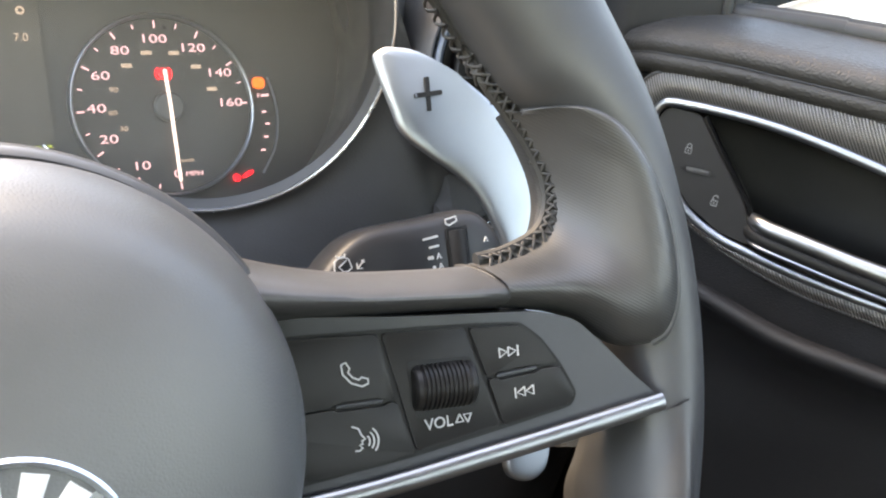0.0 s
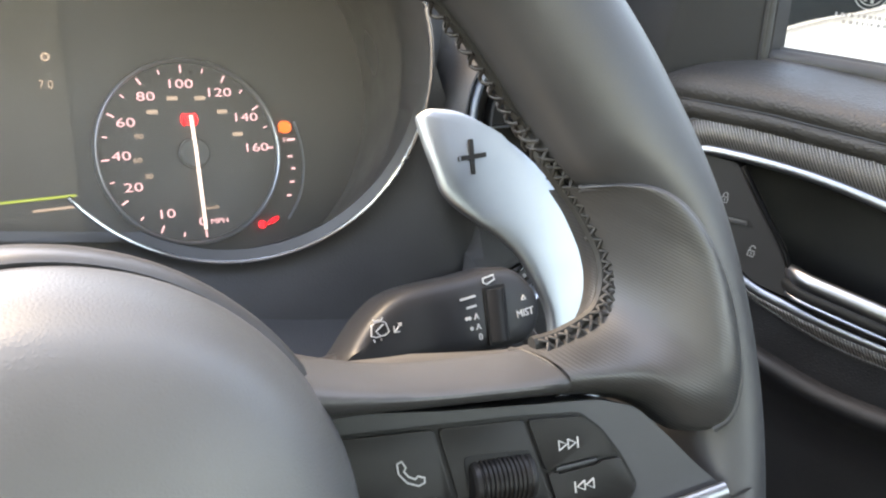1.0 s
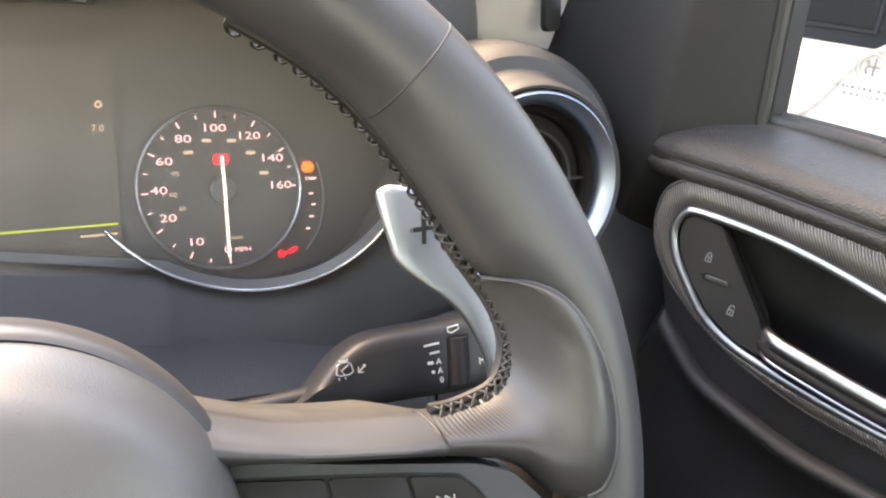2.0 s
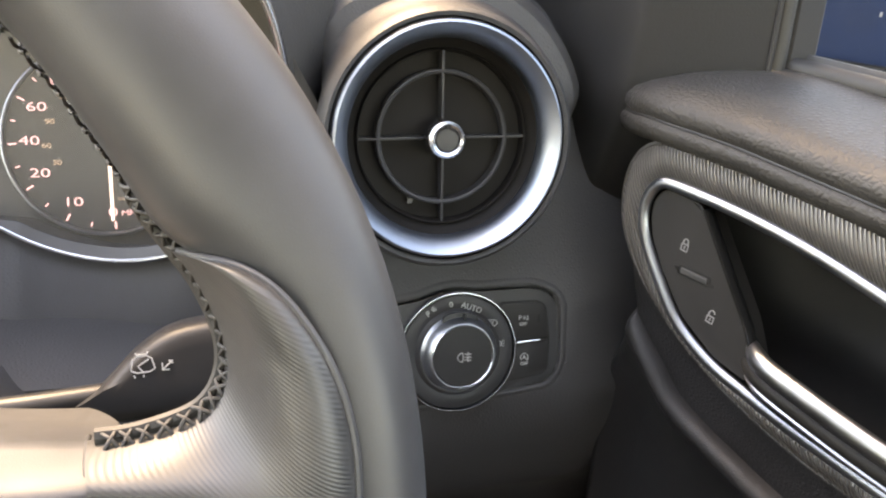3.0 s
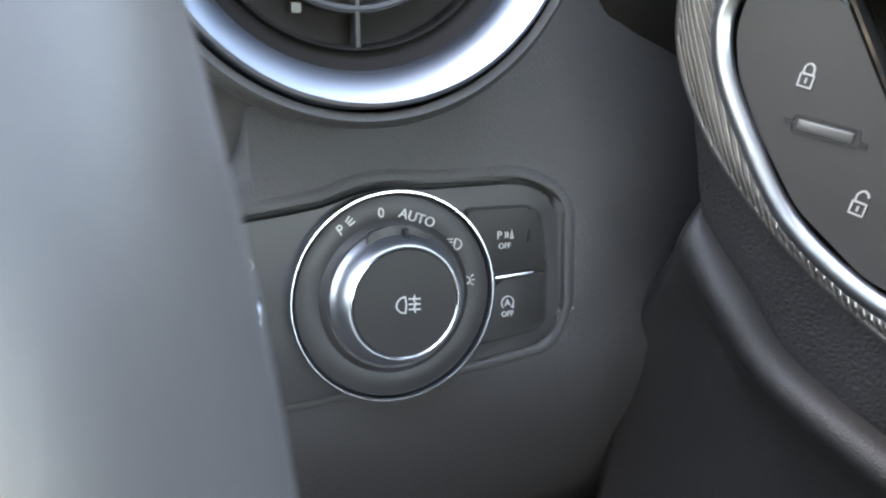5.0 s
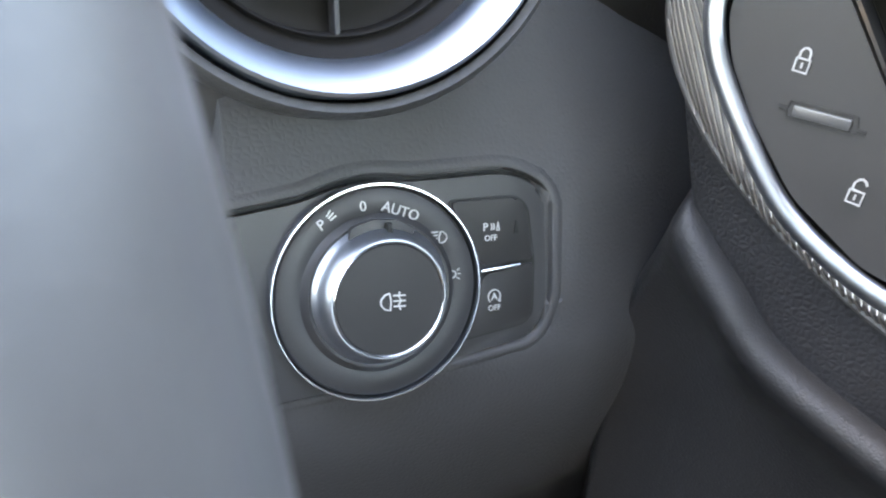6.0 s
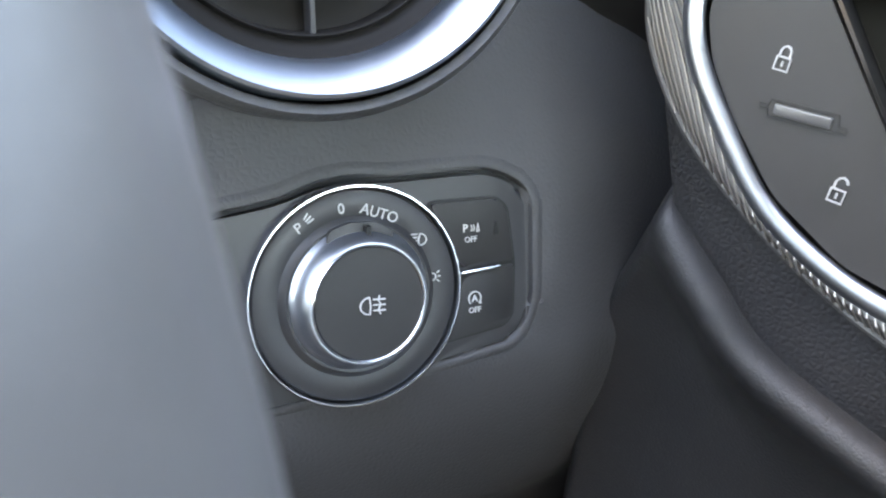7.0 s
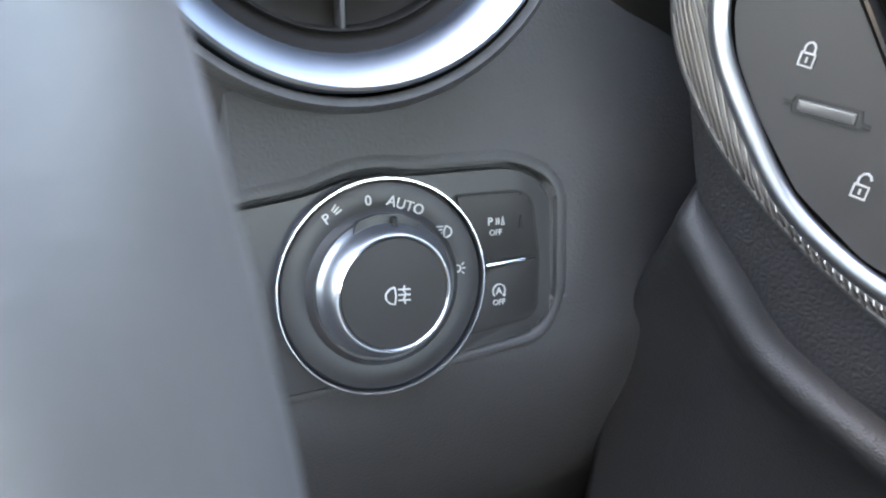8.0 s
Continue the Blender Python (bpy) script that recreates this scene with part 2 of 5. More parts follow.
RUBBER = mat("black rubber seal", (0.012, 0.012, 0.012), 0.55, var=0.1)
# Dial and shroud bases are lifted to carry haze in their colour.
DIAL = mat("haze-lifted dial face", (0.036, 0.0345, 0.033), 0.35, var=0.05)
LENS = mat("haze-lifted lens shroud", (0.042, 0.040, 0.038), 0.5, var=0.06)
DIGIT = glow("lit dial numerals", (1.0, 0.66, 0.88), 0.065)
DIGIT2 = glow("faint dial numerals", (1.0, 0.85, 0.8), 0.030)
NEEDLE = glow("white needle", (1.0, 0.9, 1.0), 0.10)
REDLAMP = glow("red warning light", (1.0, 0.006, 0.02), 0.16)
ORANGE = glow("orange warning light", (1.0, 0.15, 0.008), 0.11)
GREEN = glow("green screen line", (0.55, 0.8, 0.1), 0.045)
# Screen base is raised the same way, for haze over the cluster.
SCREEN = glow("haze-lifted dim screen", (0.05, 0.05, 0.04), 0.02, base=(0.045, 0.043, 0.040))
# Added tint passes a third of the view, holding the bright outside down.
GLASS = glass("window glass dimming the outside", (0.32, 0.365, 0.39))
# Pale film share stands in for the veil of haze over the dials.
COVER = hazed("cluster lens with painted haze", (0.75, 0.68, 0.58), 0.07)
HEADLINER = mat("pale grey headliner cloth", (0.60, 0.59, 0.56), 0.9, grain=0.4, gscale=1500, var=0.06)
CARPET = mat("black carpet", (0.02, 0.02, 0.02), 0.95, grain=0.8, gscale=900, var=0.3)


# ---- axes of the main things ----
WHEEL = frame_of((-0.1762, 0.2123, 0.9024), (0.0, -0.9286, 0.3711))
SWITCH = frame_of((0.0369, 0.3554, 0.8485), (0.006, -0.965, 0.263))
VENT = frame_of((0.0242, 0.3520, 0.9420), (-0.033, -0.985, 0.172))
CLUSTER = frame_of((-0.1053, 0.4501, 0.9122), (0.0, -0.941, 0.339))
DOOR_N = Vector((-0.9227, -0.3848, 0.0240))


def dp(y, z, off=0.0):
    """A point of the door's inner face, by its y and z in metres, lifted off it towards the cabin."""
    return V(0.1119 - 0.417 * (y - 0.32) + 0.026 * (z - 0.9), y, z) + DOOR_N * off


# ---- dashboard ----
dash = thing("dashboard", (0.0, 0.40, 0.55), "black grained soft-touch dashboard running up to the windscreen", "dashboard", "structure")
PROFILE = [(0.43, 0.55), (0.405, 0.66), (0.379, 0.740), (0.3630, 0.770), (0.3540, 0.800), (0.3518, 0.822), (0.3540, 0.836), (0.3565, 0.8485), (0.3618, 0.869), (0.3720, 0.890), (0.3840, 0.912), (0.3960, 0.938), (0.4030, 0.960),
           (0.4130, 0.976), (0.4350, 0.986), (0.48, 0.991), (0.60, 0.997), (0.85, 1.005), (1.05, 1.0)]
prof = smooth_path([V(0, y, z) for y, z in PROFILE], 190)
BAY_U = (-0.054, -0.030, -0.016, -0.009, -0.001, 0.009, 0.036, 0.0415, 0.0450, 0.0466)
BAY_TOP = (0.0186, 0.0214, 0.0232, 0.0259, 0.0270, 0.0260, 0.0263, 0.0241, 0.0208, 0.0150)
BAY_LOW = (-0.026, -0.0247, -0.0240, -0.0236, -0.0230, -0.0219, -0.0186, -0.0172, -0.0138, -0.0080)
rows = []
for i in range(241):
    x = -1.10 + 1.262 * i / 240
    # opening for the instrument cluster
    op = max(0.0, min(1.0, (0.020 - x) / 0.03)) * max(0.0, min(1.0, (x + 0.36) / 0.04))
    row = []
    for p in prof:
        lift = 0.055 * max(0.0, min(1.0, (x + 0.012) / 0.02))
        k = op * max(0.0, min(1.0, (p.z - 0.845 - lift) / 0.03)) * (p.y < 0.56)
        # rounds away towards the door
        away = 2.4 * max(0.0, x - 0.078) ** 2 * max(0.0, min(1.0, (0.945 - p.z) / 0.05))
        # bay for the light switch panel
        u, v = x - 0.0369, (p.z - 0.8485) / 0.965
        edge = min(np.interp(u, BAY_U, BAY_TOP) - v, v - np.interp(u, BAY_U, BAY_LOW), 0.0466 - u, u + 0.056)
        bay = 0.007 * max(0.0, min(1.0, (edge + 0.0004) / 0.003)) * (p.y < 0.45)
        row.append(V(x, p.y * (1 - k) + 0.56 * k + away + bay, p.z))
    rows.append(row)
part("dash_face", grid(rows), DASH, dash)
# end of the dashboard behind the door's leading edge
low_prof = [p for p in prof if p.z < 0.94 and p.y < 0.5]
part("dash_end", grid([[V(x, p.y + 2.4 * (x - 0.078) ** 2 * max(0.0, min(1.0, (0.945 - p.z) / 0.05)), p.z) for p in low_prof] for x in (0.160, 0.175, 0.19, 0.21, 0.24)]), DASH, dash)
# pod that carries the round vent
rows = []
for i in range(97):
    a = 360 * i / 96
    up = max(0.0, min(1.0, 1 - (abs((a - 75 + 180) % 360 - 180) - 55) / 35))
    up = up * up * (3 - 2 * up)
    lt = max(0.0, min(1.0, 1 - (abs((a - 195 + 180) % 360 - 180) - 25) / 40))
    ring = [(0.0455, -0.0015), (0.0470, -0.0005), (0.0488, -0.003), (0.0496, -0.010)]
    plain = [(0.0500, -0.016), (0.0506, -0.022), (0.0512, -0.030), (0.0520, -0.040), (0.0540, -0.056), (0.0570, -0.085)]
    brow = [(0.0515, -0.018), (0.0540, -0.0215), (0.0600, -0.0225), (0.0650, -0.0280), (0.0680, -0.044), (0.0690, -0.085)]
    thin = [(0.0488, -0.016), (0.0475, -0.022), (0.0455, -0.030), (0.0430, -0.040), (0.0400, -0.056), (0.0380, -0.085)]
    prof3 = ring + [(p[0] + (b[0] - p[0]) * up + (t[0] - p[0]) * lt * (1 - up), p[1] + (b[1] - p[1]) * up) for p, b, t in zip(plain, brow, thin)]
    c, sn = math.cos(radians(a)), math.sin(radians(a))
    rows.append([VENT @ V(r * c, r * sn, h) for r, h in prof3])
part("vent_pod", grid(rows), DASH, dash)

# ---- air vent ----
vent = thing("air_vent", VENT.translation, "round black air vent with satin chrome ring and knob", "air vent")
part("chrome_ring", lathe(VENT, [(0.0456, -0.010), (0.0446, -0.001), (0.0440, 0.0006), (0.0432, 0.0010), (0.0426, 0.0004), (0.0414, -0.0007), (0.0398, -0.0027), (0.0384, -0.0048), (0.0378, -0.0066), (0.0376, -0.0100)], 96), VENTRING, vent, "satin chrome outer ring")
part("inner_lip", lathe(VENT, [(0.0380, -0.0100), (0.0372, -0.0108), (0.0362, -0.0120), (0.0350, -0.0132), (0.0341, -0.0136), (0.0338, -0.0124), (0.0334, -0.0120), (0.0330, -0.0124), (0.0327, -0.0140), (0.0324, -0.020)], 72), DUCT, vent)
part("bowl", lathe(VENT, [(0.0386, -0.0150), (0.0335, -0.0170), (0.015, -0.0180), (0.0, -0.0182)], 64), DUCT, vent, "brown-black inside of the duct")
part("guide_ring", lathe(VENT, [(0.0262, -0.0142), (0.0259, -0.0128), (0.0252, -0.0124), (0.0244, -0.0128), (0.0241, -0.0142), (0.0242, -0.019), (0.0260, -0.019)], 72, close=True), PANEL, vent)
for k in range(4):
    a = 90 * k + 2
    c, s = math.cos(radians(a)), math.sin(radians(a))
    m = VENT @ Matrix.Rotation(radians(a), 4, "Z")
    part("spoke", plate(m, [(0.0075, -0.0005), (0.0335, -0.0006), (0.0335, 0.0006), (0.0075, 0.0005)], -0.0126, -0.022, 0.0004), PANEL, vent)
knobv = part("centre_knob", lathe(VENT, [(0.0068, -0.016), (0.0072, -0.009), (0.0070, -0.0052), (0.0060, -0.0042), (0.0050, -0.0048), (0.0046, -0.0060)], 40), CHROME, vent, "polished chrome knob ring")
part("knob_cap", lathe(VENT, [(0.0047, -0.0075), (0.0046, -0.0056), (0.0040, -0.0050), (0.0, -0.0049)], 32), PANEL, knobv)
part("knob_notch", plate(VENT, [(-0.0008, 0.0042), (0.0008, 0.0042), (0.0008, 0.0062), (-0.0008, 0.0062)], -0.0042, -0.006, 0.0002), DARK, knobv)
part("damper", plate(VENT, [(-0.0125, -0.0262), (-0.0105, -0.0262), (-0.0105, -0.0242), (-0.0125, -0.0242)], -0.0150, -0.0185), RIDGE, vent)

# ---- light switch panel ----
sw = thing("light_switch_panel", SWITCH.translation, "dark light switch panel with rotary knob in the dashboard", "switch panel")
OUT = rounded(mm([(-54, 18.6), (-29.5, 21.4), (-16.6, 23.2), (-8.8, 25.9), (-0.8, 27.0), (8.8, 26.0), (18.9, 26.3), (36.0, 26.5), (46.6, 21.0), (47.4, -9.0), (43.5, -17.6), (17.7, -20.9), (-5.9, -23.4), (-54, -26)]), 0.0065, 6)
part("recess", plate(SWITCH, [(u * 1.008, v * 1.012) for u, v in OUT], -0.0044, -0.012, 0.0), DARK, sw, "dark shadow gap round the panel")


def grown(pts, d):
    """An outline moved outwards by d."""
    out = []
    k = len(pts)
    for i in range(k):
        t = Vector(pts[(i + 1) % k]) - Vector(pts[i - 1])
        o = Vector((t.y, -t.x)).normalized()
        out.append(Vector(pts[i]) - o * d)
    return out


def on_dash(p, lift):
    """The point of the dashboard's face in front of a place on the switch panel, lifted towards the cabin."""
    q = SWITCH @ V(p.x, p.y, 0.0)
    y = np.interp(q.z, [c.z for c in low_prof], [c.y for c in low_prof])
    return V(q.x, float(y) + 2.4 * max(0.0, q.x - 0.078) ** 2 - lift, q.z)


rows = [[SWITCH @ V(p.x, p.y, -0.007) for p in grown(OUT, 0.0002)]]
rows += [[on_dash(p, h) for p in grown(OUT, d)] for d, h in ((0.0003, -0.0006), (0.0007, 0.0002), (0.0014, 0.0005), (0.0028, 0.0003), (0.0050, -0.0008))]
part("surround", grid(rows, close_v=True), DASH, sw, "soft moulded edge round the switch panel")
part("face_plate", plate(SWITCH, [tuple(p) for p in grown(OUT, -0.0009)], -0.0016, -0.010, 0.0009, 3), PANEL, sw, "satin black face plate")
part("bright_ring", lathe(SWITCH, [(0.0261, -0.004), (0.0260, 0.0010), (0.0258, 0.0015), (0.0255, 0.0015), (0.0253, 0.0010), (0.0252, -0.003)], 96), CHROME, sw, "thin bright metal ring")
part("dial_plate", lathe(SWITCH, [(0.0251, -0.0010), (0.0246, 0.0004), (0.0242, 0.0006), (0.0180, 0.0004), (0.0165, -0.0006), (0.0, -0.0006)], 80), PANEL, sw)
turn = part("rotary_knob", lathe(SWITCH, [(0.0176, -0.0006), (0.0170, 0.0012), (0.0160, 0.0024), (0.0156, 0.0030), (0.0152, 0.0044), (0.0145, 0.0066), (0.0138, 0.0073), (0.0133, 0.0073)], 80), ALU, sw, "satin silver rotary collar")
part("knob_shoulder", lathe(SWITCH, [(0.0192, 0.0002), (0.0184, 0.0010), (0.0174, 0.0016), (0.0164, 0.0014)], 64), PANEL, turn)
part("knob_cap", lathe(SWITCH, [(0.0131, 0.0064), (0.0131, 0.0071), (0.0127, 0.0075), (0.0, 0.0078)], 64), BUTTON, turn, "matt black push cap")
part("knob_rim", lathe(SWITCH, [(0.01345, 0.0066), (0.01345, 0.0076), (0.0132, 0.0079), (0.01295, 0.0076), (0.01295, 0.0068)], 72), CHROME, turn, "thin polished rim")
PT = rounded(mm([(-8.0, 13.2), (-7.0, 16.4), (-2.0, 17.8), (4.0, 17.3), (8.5, 15.2), (7.5, 12.6), (0, 14)]), 0.0008, 3)
part("pointer_tab", plate(SWITCH, PT, 0.0030, 0.0, 0.0005), PANEL, turn)
part("pointer_mark", plate(SWITCH, mm([(1.0, 13.6), (2.2, 13.7), (2.0, 17.0), (0.9, 16.9)]), 0.0050, 0.0020, 0.0002), DARK, turn)
# push buttons
B1 = rounded(mm([(19.2, 19.6), (37.0, 19.6), (40.2, 17.0), (42.2, 3.6), (27.6, 3.3)]), 0.0014, 4)
B2 = rounded(mm([(28.0, 0.8), (42.2, 2.6), (41.8, -10.8), (39.4, -13.0), (22.8, -14.9)]), 0.0014, 4)
b1 = part("push_button", plate(SWITCH, B1, -0.0007, -0.006, 0.0005), BUTTON, sw, "parking sensor button with white print")
b2 = part("push_button", plate(SWITCH, B2, -0.0008, -0.006, 0.0005), BUTTON, sw, "stop start button with white print")
part("button_gap", plate(SWITCH, rounded(mm([(18.6, 20.2), (37.4, 20.2), (40.9, 17.3), (42.9, 3.0), (42.5, -11.0), (39.7, -13.6), (21.8, -15.6)]), 0.002, 4), -0.0013, -0.004), DARK, sw)
part("separator", plate(SWITCH, rounded(mm([(27.0, 1.6), (38.0, 2.2), (38.0, 3.0), (27.0, 2.4)]), 0.0003, 2), 0.0001, -0.003, 0.0003), CHROME, sw, "thin chrome bar between the buttons")
part("tell_tale", plate(SWITCH, mm([(36.4, 10.6), (37.6, 10.7), (37.2, 13.9), (36.8, 13.9)]), -0.0004, -0.002), DARK, b1)
# left levelling thumbwheel
th = part("thumbwheel", lathe(SWITCH @ Matrix.Translation((-0.0352, -0.0035, -0.0045)) @ Matrix.Rotation(radians(90), 4, "Y"), [(0.0088, -0.0028), (0.0092, -0.002), (0.0092, 0.002), (0.0088, 0.0028)], 48), CHROME, sw, "small chrome-edged levelling thumbwheel")
part("thumb_face", lathe(SWITCH @ Matrix.Translation((-0.0352, -0.0035, -0.0045)) @ Matrix.Rotation(radians(90), 4, "Y"), [(0.0094, -0.0016), (0.0095, 0.0016)], 48), BUTTON, th)
# printing on the switch
F = SWITCH @ Matrix.Translation((0, 0, 0.0006))
part("print_auto", letters("AUTO", F, 0.0035, 0.0058, 0.0188, -20, wide=0.98), PRINT, sw, "AUTO lettering")
part("print_zero", letters("0", F, 0.0034, -0.0033, 0.0206, 6), PRINT, sw)
part("print_park", joined([letters("P", F, 0.0034, -0.0132, 0.0172, 34), ribbons(F, place2([[(0, 0.5), (2.0, 0.9)], [(0, -0.2), (2.1, -0.2)], [(0, -0.9), (2.0, -1.3)]], -0.0117, 0.0187, 0.00085, 45), 0.00028)]), PRINT, sw)
HEAD = [[(0, 1.5), (0.8, 1.4), (1.6, 0.9), (2.0, 0), (1.6, -0.9), (0.8, -1.4), (0, -1.5), (-0.25, 0), (0, 1.5)]] + [[(-0.7, k), (-2.6, k - 0.3)] for k in (1.3, 0.45, -0.4, -1.25)]
part("print_dipped", ribbons(F, place2(HEAD, 0.0156, 0.0118, 0.00092, -10), 0.00026), PRINT, sw)
part("print_side", ribbons(F, place2([circle2(0, 0, 1.2, -100, 100, 10), [(1.6, 1.2), (2.5, 1.9)], [(1.9, 0), (2.9, 0)], [(1.6, -1.2), (2.5, -1.9)]], 0.0188, 0.0024, 0.0007), 0.00024), PRINT, sw)
FC = SWITCH @ Matrix.Translation((0, 0, 0.0079))
FOG = [[(0, 1.9), (-1.1, 1.6), (-1.9, 0.8), (-2.1, 0), (-1.9, -0.8), (-1.1, -1.6), (0, -1.9), (0.25, 0), (0, 1.9)]] + [[(0.8, k + 0.1), (3.6, k - 0.1)] for k in (1.2, 0.0, -1.2)] + [[(2.3, 2.0), (2.0, 1.0), (2.6, 0.1), (2.0, -0.9), (2.4, -2.0)]]
part("print_fog", ribbons(FC, place2(FOG, -0.0003, -0.0003, 0.00105), 0.00028), PRINT, turn)
FB = SWITCH @ Matrix.Translation((0, 0, -0.0006))
part("print_sensor", joined([letters("P", FB, 0.0028, 0.0284, 0.0128), letters("OFF", FB, 0.0020, 0.0299, 0.0100), ribbons(FB, place2([[(0, -1), (0.3, 0), (0, 1)], [(0.8, -1), (1.1, 0), (0.8, 1)], [(1.9, -1.2), (2.8, -1.2), (2.35, 1.4), (1.9, -1.2)]], 0.0300, 0.0128, 0.00080), 0.00024)]), PRINT, b1)
part("print_stop", joined([letters("A", FB, 0.0025, 0.0308, -0.0050), letters("OFF", FB, 0.0020, 0.0308, -0.0079), ribbons(FB, place2([circle2(0, 0, 1.7, -45, 225, 20)], 0.0308, -0.0049, 0.001), 0.00024), ribbons(FB, [[(0.0324, -0.0058), (0.0321, -0.0064)]], 0.0006)]), PRINT, b2)
FP = SWITCH @ Matrix.Translation((0, 0, -0.0014))
part("print_level", joined([ribbons(FP, place2(HEAD, -0.0352, 0.0102, 0.001), 0.00032), letters("2", FP, 0.0026, -0.0395, 0.0035), letters("1", FP, 0.0026, -0.0395, -0.0005), letters("0", FP, 0.0026, -0.0390, -0.0045)]), PRINT, sw)

# ---- instrument cluster ----
cl = thing("instrument_cluster", CLUSTER.translation, "dark instrument cluster with a lit round speedometer and warning lights", "instrument cluster")
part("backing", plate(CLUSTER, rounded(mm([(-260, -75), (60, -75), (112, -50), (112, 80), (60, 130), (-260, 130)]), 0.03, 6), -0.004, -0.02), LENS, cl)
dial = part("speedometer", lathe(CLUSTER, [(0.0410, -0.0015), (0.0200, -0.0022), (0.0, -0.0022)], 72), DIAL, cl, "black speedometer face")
part("dial_ring", lathe(CLUSTER, [(0.0428, -0.004), (0.0428, 0.0002), (0.0425, 0.0010), (0.0419, 0.0012), (0.0413, 0.0006), (0.0410, -0.003)], 96), ALU, dial, "thin satin ring")
NUM = {"0": 273, "10": 242, "20": 208, "40": 181, "60": 153, "80": 125, "100": 94, "120": 60, "140": 29, "160": 1}
FD = CLUSTER @ Matrix.Translation((0, 0, -0.0012))
for txt, a in NUM.items():
    r = 0.0312 if len(txt) > 1 else 0.0325
    part("numeral", letters(txt, FD, 0.0056, r * math.cos(radians(a)), r * math.sin(radians(a)), 0, wide=1.55), DIGIT, dial, "pink-white lit speed number")
for i in range(19):
    a = 274 - 15.2 * i
    long = i % 2 == 0
    r0, r1 = (0.0365, 0.0398) if long else (0.0372, 0.0392)
    c, s = math.cos(radians(a)), math.sin(radians(a))
    part("tick", ribbons(FD, [[(r0 * c, r0 * s), (r1 * c, r1 * s)]], 0.0008 if long else 0.0006), DIGIT, dial)
for txt, a, r in (("30", 205, 0.0215), ("60", 184, 0.0235), ("90", 158, 0.0235)):
    part("small_numeral", letters(txt, FD, 0.0034, r * math.cos(radians(a)) - 0.001, r * math.sin(radians(a)) - 0.001, 0, wide=1.2), DIGIT2, dial)
for a, r in ((130, 0.0245), (104, 0.0255), (75, 0.0255), (48, 0.0245), (18, 0.0240)):
    part("small_mark", plate(FD, [(r * math.cos(radians(a)) + u * 0.0024, r * math.sin(radians(a)) + v * 0.0009) for u, v in ((-1, -1), (1, -1), (1, 1), (-1, 1))], 0.0002, -0.0002), DIGIT2, dial)
part("unit", letters("MPH", FD, 0.0036, 0.0095, -0.0328, 0, wide=1.2), DIGIT, dial)
part("unit", letters("km/h", FD, 0.0026, 0.0070, -0.0262, 0, wide=1.2), DIGIT2, dial)
part("dial_hub", lathe(CLUSTER @ Matrix.Translation((0.0012, -0.0006, 0)), [(0.0072, -0.0018), (0.0070, 0.0004), (0.0060, 0.0014), (0.0, 0.0016)], 40), HUBCAP, dial)
FN = CLUSTER @ Matrix.Translation((0, 0, 0.0015))
part("needle", plate(FN, mm([(1.2, -36.0), (2.4, -36.0), (1.9, 0), (1.3, 16.5), (-0.1, 16.5), (0.5, 0)]), 0.0008, -0.0004, 0.0002), NEEDLE, dial, "pale needle resting at zero")
part("brake_light", joined([ribbons(FD, place2([circle2(0, 0, 1.9, n=18)], 0.0006, 0.0150, 0.001), 0.0016), ribbons(FD, place2([circle2(0, 0, 2.9, 130, 230, 8), circle2(0, 0, 2.9, -50, 50, 8)], 0.0006, 0.0150, 0.00125), 0.0008)]), REDLAMP, cl, "glowing red brake warning light")
part("engine_light", plate(FD, rounded(mm([(43.8, 7.6), (45.2, 7.6), (45.6, 7.0), (48.6, 7.0), (50.2, 8.6), (50.2, 11.2), (48.6, 12.8), (45.0, 12.8), (43.8, 11.4)]), 0.0006, 3), 0.0003, -0.0002), ORANGE, cl, "glowing orange engine warning light")
part("belt_light", joined([plate(FD, rounded(mm([(28.6, -38), (31.4, -38.4), (32.0, -35.6), (29.6, -34.2), (28.2, -35.6)]), 0.0007, 3), 0.0003, -0.0002), plate(FD, rounded(mm([(32.6, -37.0), (36.0, -36.2), (38.8, -34.6), (39.0, -33.0), (36.2, -33.6), (33.4, -35.4)]), 0.0006, 3), 0.0003, -0.0002)]), REDLAMP, cl, "glowing red seat belt light")
part("fuel_arc", ribbons(FD, [[(p.x, p.y) for p in smooth_path([V(0.0520, 0.0125), V(0.0545, 0.0020), V(0.0548, -0.0100), V(0.0515, -0.0235), V(0.0440, -0.0350)], 24)]], 0.0011), ALU, cl, "thin satin fuel gauge arc")
for u, v in ((48.2, -4.5), (49.3, -10.5), (47.8, -17.0), (45.5, -23.5)):
    part("fuel_tick", plate(FD, [(u / 1000 + a * 0.0011, v / 1000 + b * 0.0005) for a, b in ((-1, -1), (1, -1), (1, 1), (-1, 1))], 0.0003, -0.0002), DIGIT, cl)
part("fuel_letter", letters("F", FD, 0.0032, 0.0462, 0.0035), DIGIT, cl)
part("fuel_bar", plate(FD, mm([(47.5, 3.0), (51.5, 3.2), (51.5, 4.4), (47.5, 4.2)]), 0.0003, -0.0002), DIGIT, cl)
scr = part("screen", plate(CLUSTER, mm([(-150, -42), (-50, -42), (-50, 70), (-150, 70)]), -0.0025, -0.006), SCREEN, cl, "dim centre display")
FS = CLUSTER @ Matrix.Translation((0, 0, -0.0022))
part("screen_text", letters("7.0", FS, 0.0050, -0.0580, 0.0312), DIGIT2, scr, "small 7.0 readout")
part("screen_line", ribbons(FS, [[(-0.120, -0.0185), (-0.0515, -0.0160)]], 0.0010), GREEN, scr)
